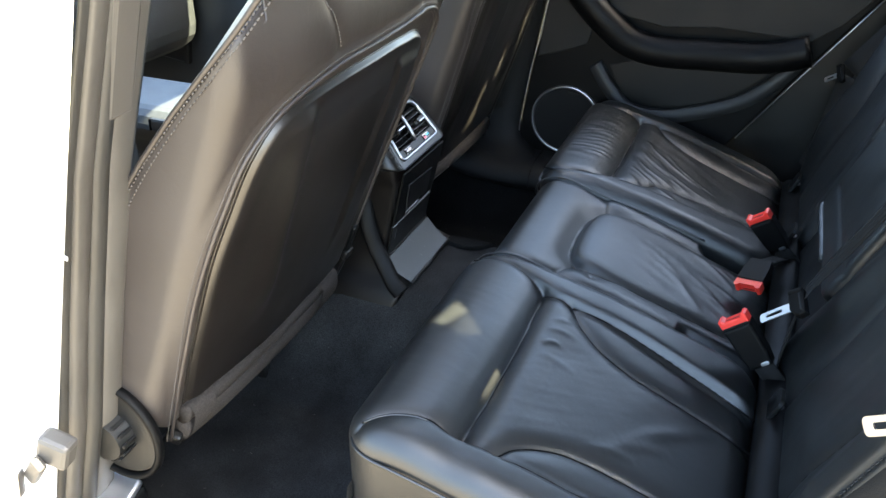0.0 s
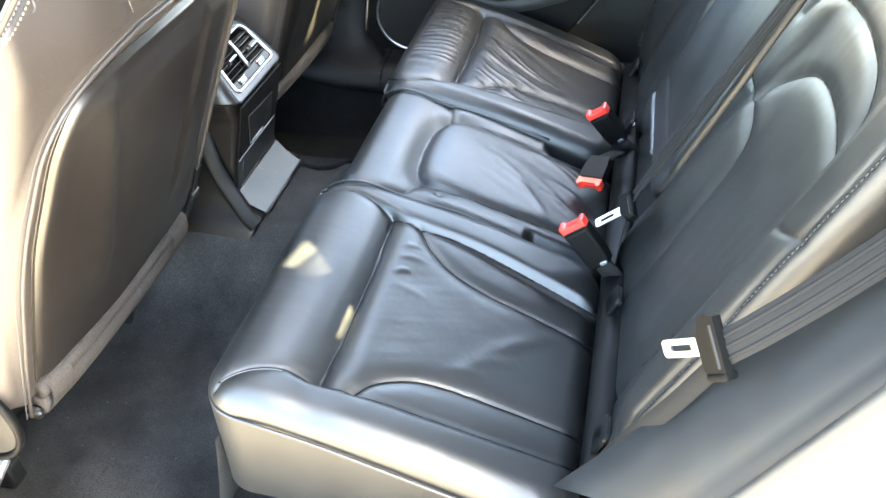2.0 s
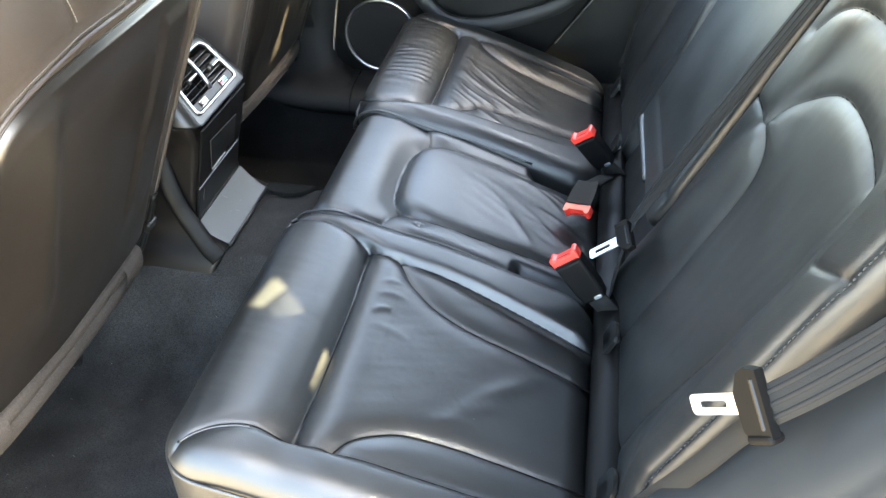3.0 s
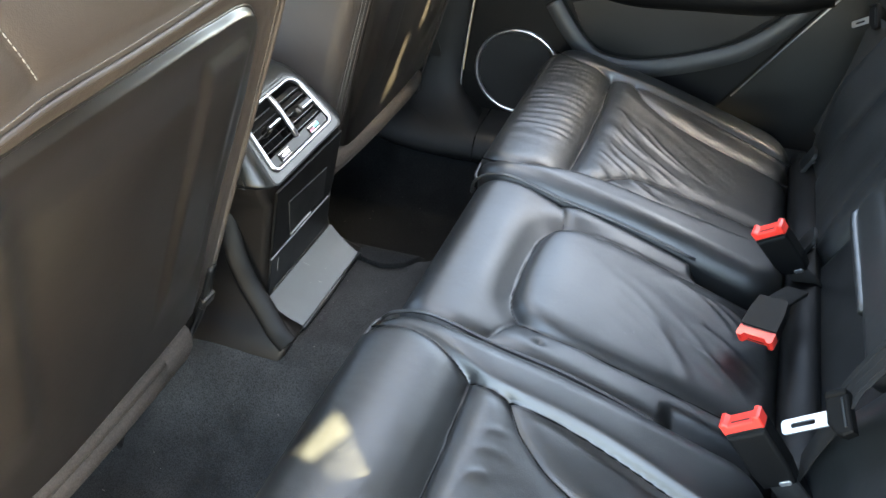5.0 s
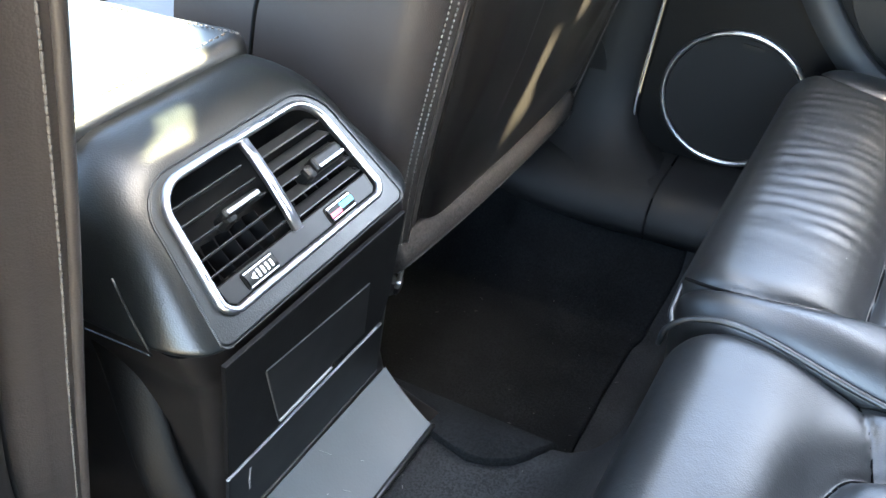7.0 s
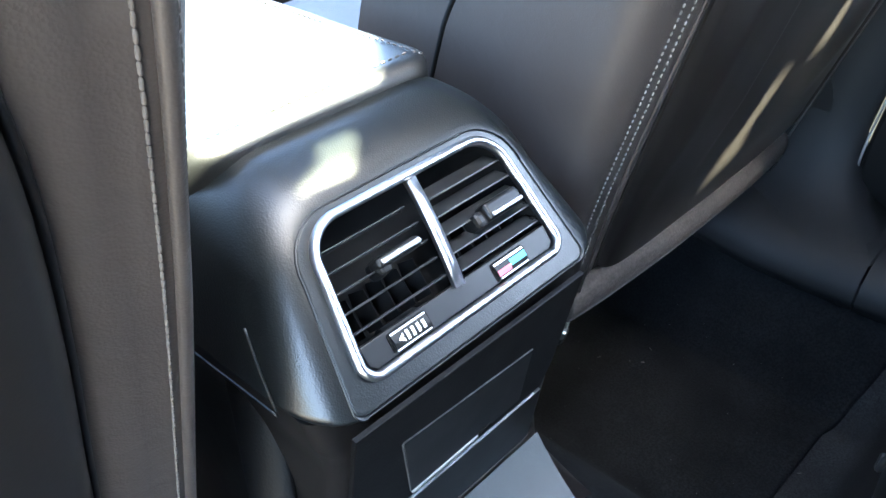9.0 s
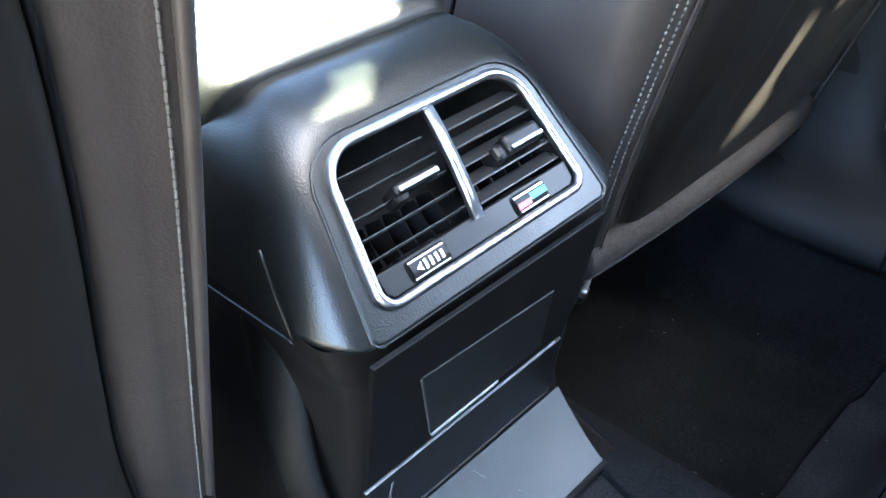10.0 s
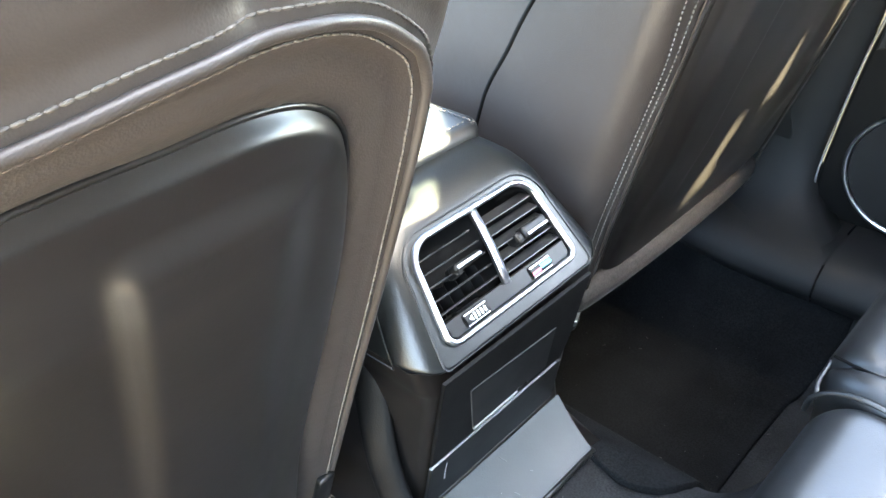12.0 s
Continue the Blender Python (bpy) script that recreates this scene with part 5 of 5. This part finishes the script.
part("insert", prism(smooth_line([(0.020, 0.470), (0.092, 0.492), (0.150, 0.515)]) + [(0.16, 0.56), (0.13, 0.62), (0.10, 0.70), (0.055, 0.70), (0.04, 0.60)], 0.006, 0.003, DM @ Matrix.Translation((0, 0, 0.013))), INSERT, door, "grey-brown trim insert")
arm = smooth_line([(0.10, 0.690), (0.145, 0.630), (0.205, 0.575), (0.258, 0.540), (0.33, 0.524), (0.45, 0.528), (0.57, 0.535), (0.66, 0.560)])
link("armrest", sweep([(x, 0.668, z) for x, z in arm], [(0.034 * math.cos(a), 0.036 * math.sin(a)) for a in np.linspace(0, 2 * math.pi, 17)[:-1]], (0, 0, 1)), DOOR, door, "padded black door armrest")
part("upper_pad", prism([(0.20, 0.60), (0.33, 0.575), (0.45, 0.585), (0.66, 0.575), (0.72, 0.62), (0.80, 0.72), (0.16, 0.72)], 0.008, 0.003, DM @ Matrix.Translation((0, 0, 0.013))), INSERT, door, "grey-brown trim above the armrest")
band = smooth_line([(0.175, 0.470), (0.205, 0.425), (0.240, 0.385), (0.275, 0.362), (0.341, 0.355), (0.425, 0.374), (0.52, 0.410), (0.57, 0.445), (0.615, 0.490), (0.65, 0.54)])
# the light this rim catches is put into its greyer colour
link("pocket_rim", sweep([(x, 0.690, z) for x, z in band], strip(0.034, 0.016), (0, -1, 0)), TRIM, door, "curved pocket rim, greyed for the light on it")
part("pocket", prism(smooth_line([(0.21, 0.47), (0.235, 0.42), (0.275, 0.385), (0.341, 0.378), (0.425, 0.395), (0.51, 0.43), (0.56, 0.468), (0.60, 0.505)]) + [(0.45, 0.50), (0.30, 0.495)], 0.003, 0.001, DM @ Matrix.Translation((0, 0, 0.0135))), GLOSS, door, "dark door pocket")

front_door = thing("door_2", "grey-blue front door panel with a dark pull on the far side", "door", kind="structure")
part("panel", block((1.15, 0.030, 0.66), 0.012, 2, pose(-0.86, 0.755, 0.40)), DASH, front_door)
pull = part("pull", block((0.15, 0.020, 0.075), 0.010, 3, pose(-1.21, 0.735, 0.355, 0, 8, 0)), HARD, front_door, "dark recessed door pull")
part("pull_lip", block((0.020, 0.024, 0.078), 0.006, 2, pose(-1.135, 0.734, 0.345, 0, 8, 0)), INSERT, pull)

# ---- far sill and pillar foot ----
sill = thing("sill_far", "black plastic door sill trim with a joint", "sill", kind="structure")
prof = [(0.0, 0.135), (-0.004, 0.150), (0.004, 0.170), (0.022, 0.186), (0.050, 0.194), (0.16, 0.198), (0.16, 0.135)]
def sill_piece(x0, x1):
    pts = []
    for x in np.linspace(x0, x1, 12):
        bow = 0.050 * np.clip((-0.02 - x) / 0.18, 0, 1) ** 2
        pts.append([(x, 0.572 + a - bow * 0.3, 0.015 + b + bow * 0.8) for a, b in prof])
    return rings_mesh(pts)
link("sill_trim", sill_piece(0.052, 0.70), FOOT, sill)
link("sill_trim", sill_piece(-0.60, 0.049), FOOT, sill)
foot = []
for z, x0, x1, y in ((0.198, -0.31, 0.060, 0.590), (0.206, -0.30, 0.052, 0.604), (0.213, -0.28, 0.030, 0.622), (0.224, -0.25, 0.008, 0.644), (0.242, -0.22, -0.010, 0.664), (0.27, -0.20, -0.018, 0.681), (0.30, -0.19, -0.018, 0.690), (0.34, -0.18, -0.010, 0.694), (0.60, -0.15, 0.035, 0.690), (1.2, -0.05, 0.13, 0.60)):
    foot.append([(x0, y + 0.06, z), (x0 + 0.01, y + 0.01, z), (x0 + 0.05, y, z), (x1 - 0.05, y, z), (x1 - 0.012, y + 0.006, z), (x1, y + 0.03, z), (x1, y + 0.07, z)])
link("pillar_trim", rings_mesh(foot), FOOT, sill)

# ---- floor mat ----
my, mt = np.meshgrid(np.linspace(0.078, 0.640, 150), np.linspace(0, 1, 90), indexing="ij")
front = np.interp(my, [0.078, 0.084, 0.090, 0.100, 0.117, 0.14, 0.19, 0.26], [0.058, 0.030, 0.006, -0.02, -0.06, -0.12, -0.24, -0.34])
rear = np.interp(my, [0.078, 0.080, 0.084, 0.092, 0.105, 0.125, 0.16, 0.22, 0.30, 0.40, 0.50, 0.54, 0.57, 0.64], [0.062, 0.074, 0.084, 0.098, 0.108, 0.114, 0.110, 0.094, 0.077, 0.075, 0.077, 0.090, 0.108, 0.115])
mx = front + (rear - front) * mt
mz = floor_height(mx, my) + 0.012 + 0.0012 * rough_field(mx, my, 12, 12, 51.0, 2)
mat_top = np.stack([mx, my, mz], -1)
skirt = np.pad(mat_top, ((1, 1), (1, 1), (0, 0)), mode="edge")
skirt[0, :, 2] -= 0.010
skirt[-1, :, 2] -= 0.010
skirt[1:-1, 0, 2] -= 0.010
skirt[1:-1, -1, 2] -= 0.010
tagged(link("floor_mat", grid_mesh(skirt), MAT), "black pile floor mat with a rounded edge in the footwell", "mat")

# ---- near pillar, sill and wheel-arch trim ----
pillar = thing("pillar", "grey-brown door pillar trim with rubber seals", "pillar", kind="structure")
axis = [(-0.24, 0.05), (-0.19, 0.20), (-0.135, 0.36), (-0.075, 0.56), (-0.02, 0.74), (0.035, 0.90), (0.10, 1.10), (0.15, 1.26)]
def pillar_strip(name, offs, mat, label=""):
    rows = []
    for (x, z) in axis:
        tilt, slim = 0.05 * max(0.0, z - 0.7), np.interp(z, (0.2, 0.36, 0.9), (1.1, 1.0, 0.15))
        rows.append([(x + a * slim + 0.0012, y + tilt, z) for a, y in offs])
    return link(name, rings_mesh(rows), mat, pillar, label)
pillar_strip("inner_trim", [(0.004, -0.700), (0.012, -0.706), (0.013, -0.722), (0.010, -0.738), (-0.004, -0.742), (-0.012, -0.71)], PAINT, "grey-brown pillar trim")
pillar_strip("seal", [(0.010, -0.736), (0.012, -0.748), (0.006, -0.757), (-0.006, -0.757), (-0.008, -0.740)], RUBBER, "black rubber door seal")
pillar_strip("outer_skin", [(0.002, -0.756), (0.003, -0.772), (-0.004, -0.781), (-0.014, -0.778), (-0.014, -0.755)], PAINT)
pillar_strip("outer_seal", [(-0.004, -0.779), (-0.004, -0.789), (-0.011, -0.794), (-0.018, -0.788), (-0.016, -0.775)], RUBBER)
part("belt_trim", block((0.020, 0.040, 0.46), 0.006, 2, pose(0.066, -0.725, 1.01, 0, 18.5, 0)), PAINT, pillar, "grey-brown upper belt trim")
part("sticker", block((0.006, 0.001, 0.005), 0.0, 1, pose(-0.045, -0.7905, 0.655, 0, 17, 0)), WHITE, pillar)
check = thing("door_check", "dusty steel door check strap and hinge bracket", "hinge", kind="structure")
part("bracket", block((0.040, 0.026, 0.040), 0.006, 2, pose(-0.098, -0.826, 0.405, 0, 20, 10)), PAINT, check)
part("strap", block((0.075, 0.012, 0.020), 0.004, 2, pose(-0.128, -0.840, 0.372, 10, -48, -20)), PAINT, check)
part("pin", block((0.016, 0.018, 0.046), 0.006, 2, pose(-0.156, -0.848, 0.350, 0, 10, 20)), STEEL, check)

sill_n = thing("sill_near", "pale sill plate and black door sill on the near side", "sill", kind="structure")
part("sill_body", block((1.35, 0.10, 0.22), 0.03, 3, pose(0.02, -0.79, 0.045)), SOFT, sill_n)
part("sill_plate", block((0.24, 0.050, 0.012), 0.003, 2, pose(-0.25, -0.716, 0.205, 24, 0, 0)), STEEL, sill_n, "brushed metal sill plate")

arch = thing("wheel_arch_trim", "black leather-grained trim beside the rear backrest", "trim", kind="structure")
low, high = [], []
rows = []
for s in np.linspace(-0.35, 3.0, 24):
    a = np.array((0.668, -0.655, 0.383)) + s * np.array((0.112, -0.004, 0.178))
    b = np.array((0.795, -0.740, 0.539)) + (s - 0.45) * np.array((0.085, 0.0, 0.165))
    c = np.array((0.826, -0.770, 0.578)) + (s - 0.55) * np.array((0.080, 0.0, 0.170))
    deep = a + np.array((0.03, 0.05, -0.06))
    m1 = a * 0.62 + b * 0.38 + np.array((0.006, -0.004, 0.012))
    m2 = a * 0.25 + b * 0.75 + np.array((0.004, -0.004, 0.010))
    groove = b * 0.6 + c * 0.4 - np.array((0.0, -0.004, 0.006))
    rows.append([deep, a, m1, m2, b, groove, c, c + np.array((0.004, -0.001, -0.006)), c + np.array((0.03, 0.05, -0.10))])
    high.append([c + np.array(q) for q in ((0.012, 0.012, -0.012), (0.008, -0.004, -0.010), (0.006, -0.016, -0.018), (0.0, -0.034, -0.05), (-0.01, -0.05, -0.16), (-0.03, -0.05, -0.40))])
link("trim_skin", grid_mesh(np.array(rows), flip=True), PILLARTRIM, arch)
link("door_seal", sweep([tuple(np.array((0.826, -0.770, 0.578)) + (s - 0.55) * np.array((0.080, 0.0, 0.170)) + np.array((-0.001, -0.006, -0.001))) for s in np.linspace(-0.35, 3.0, 24)], ring(0.0085, 10)), RUBBER, arch, "black rubber door seal")
link("body_flange", grid_mesh(np.array(high), flip=True), CARPAINT, arch, "white painted body flange")
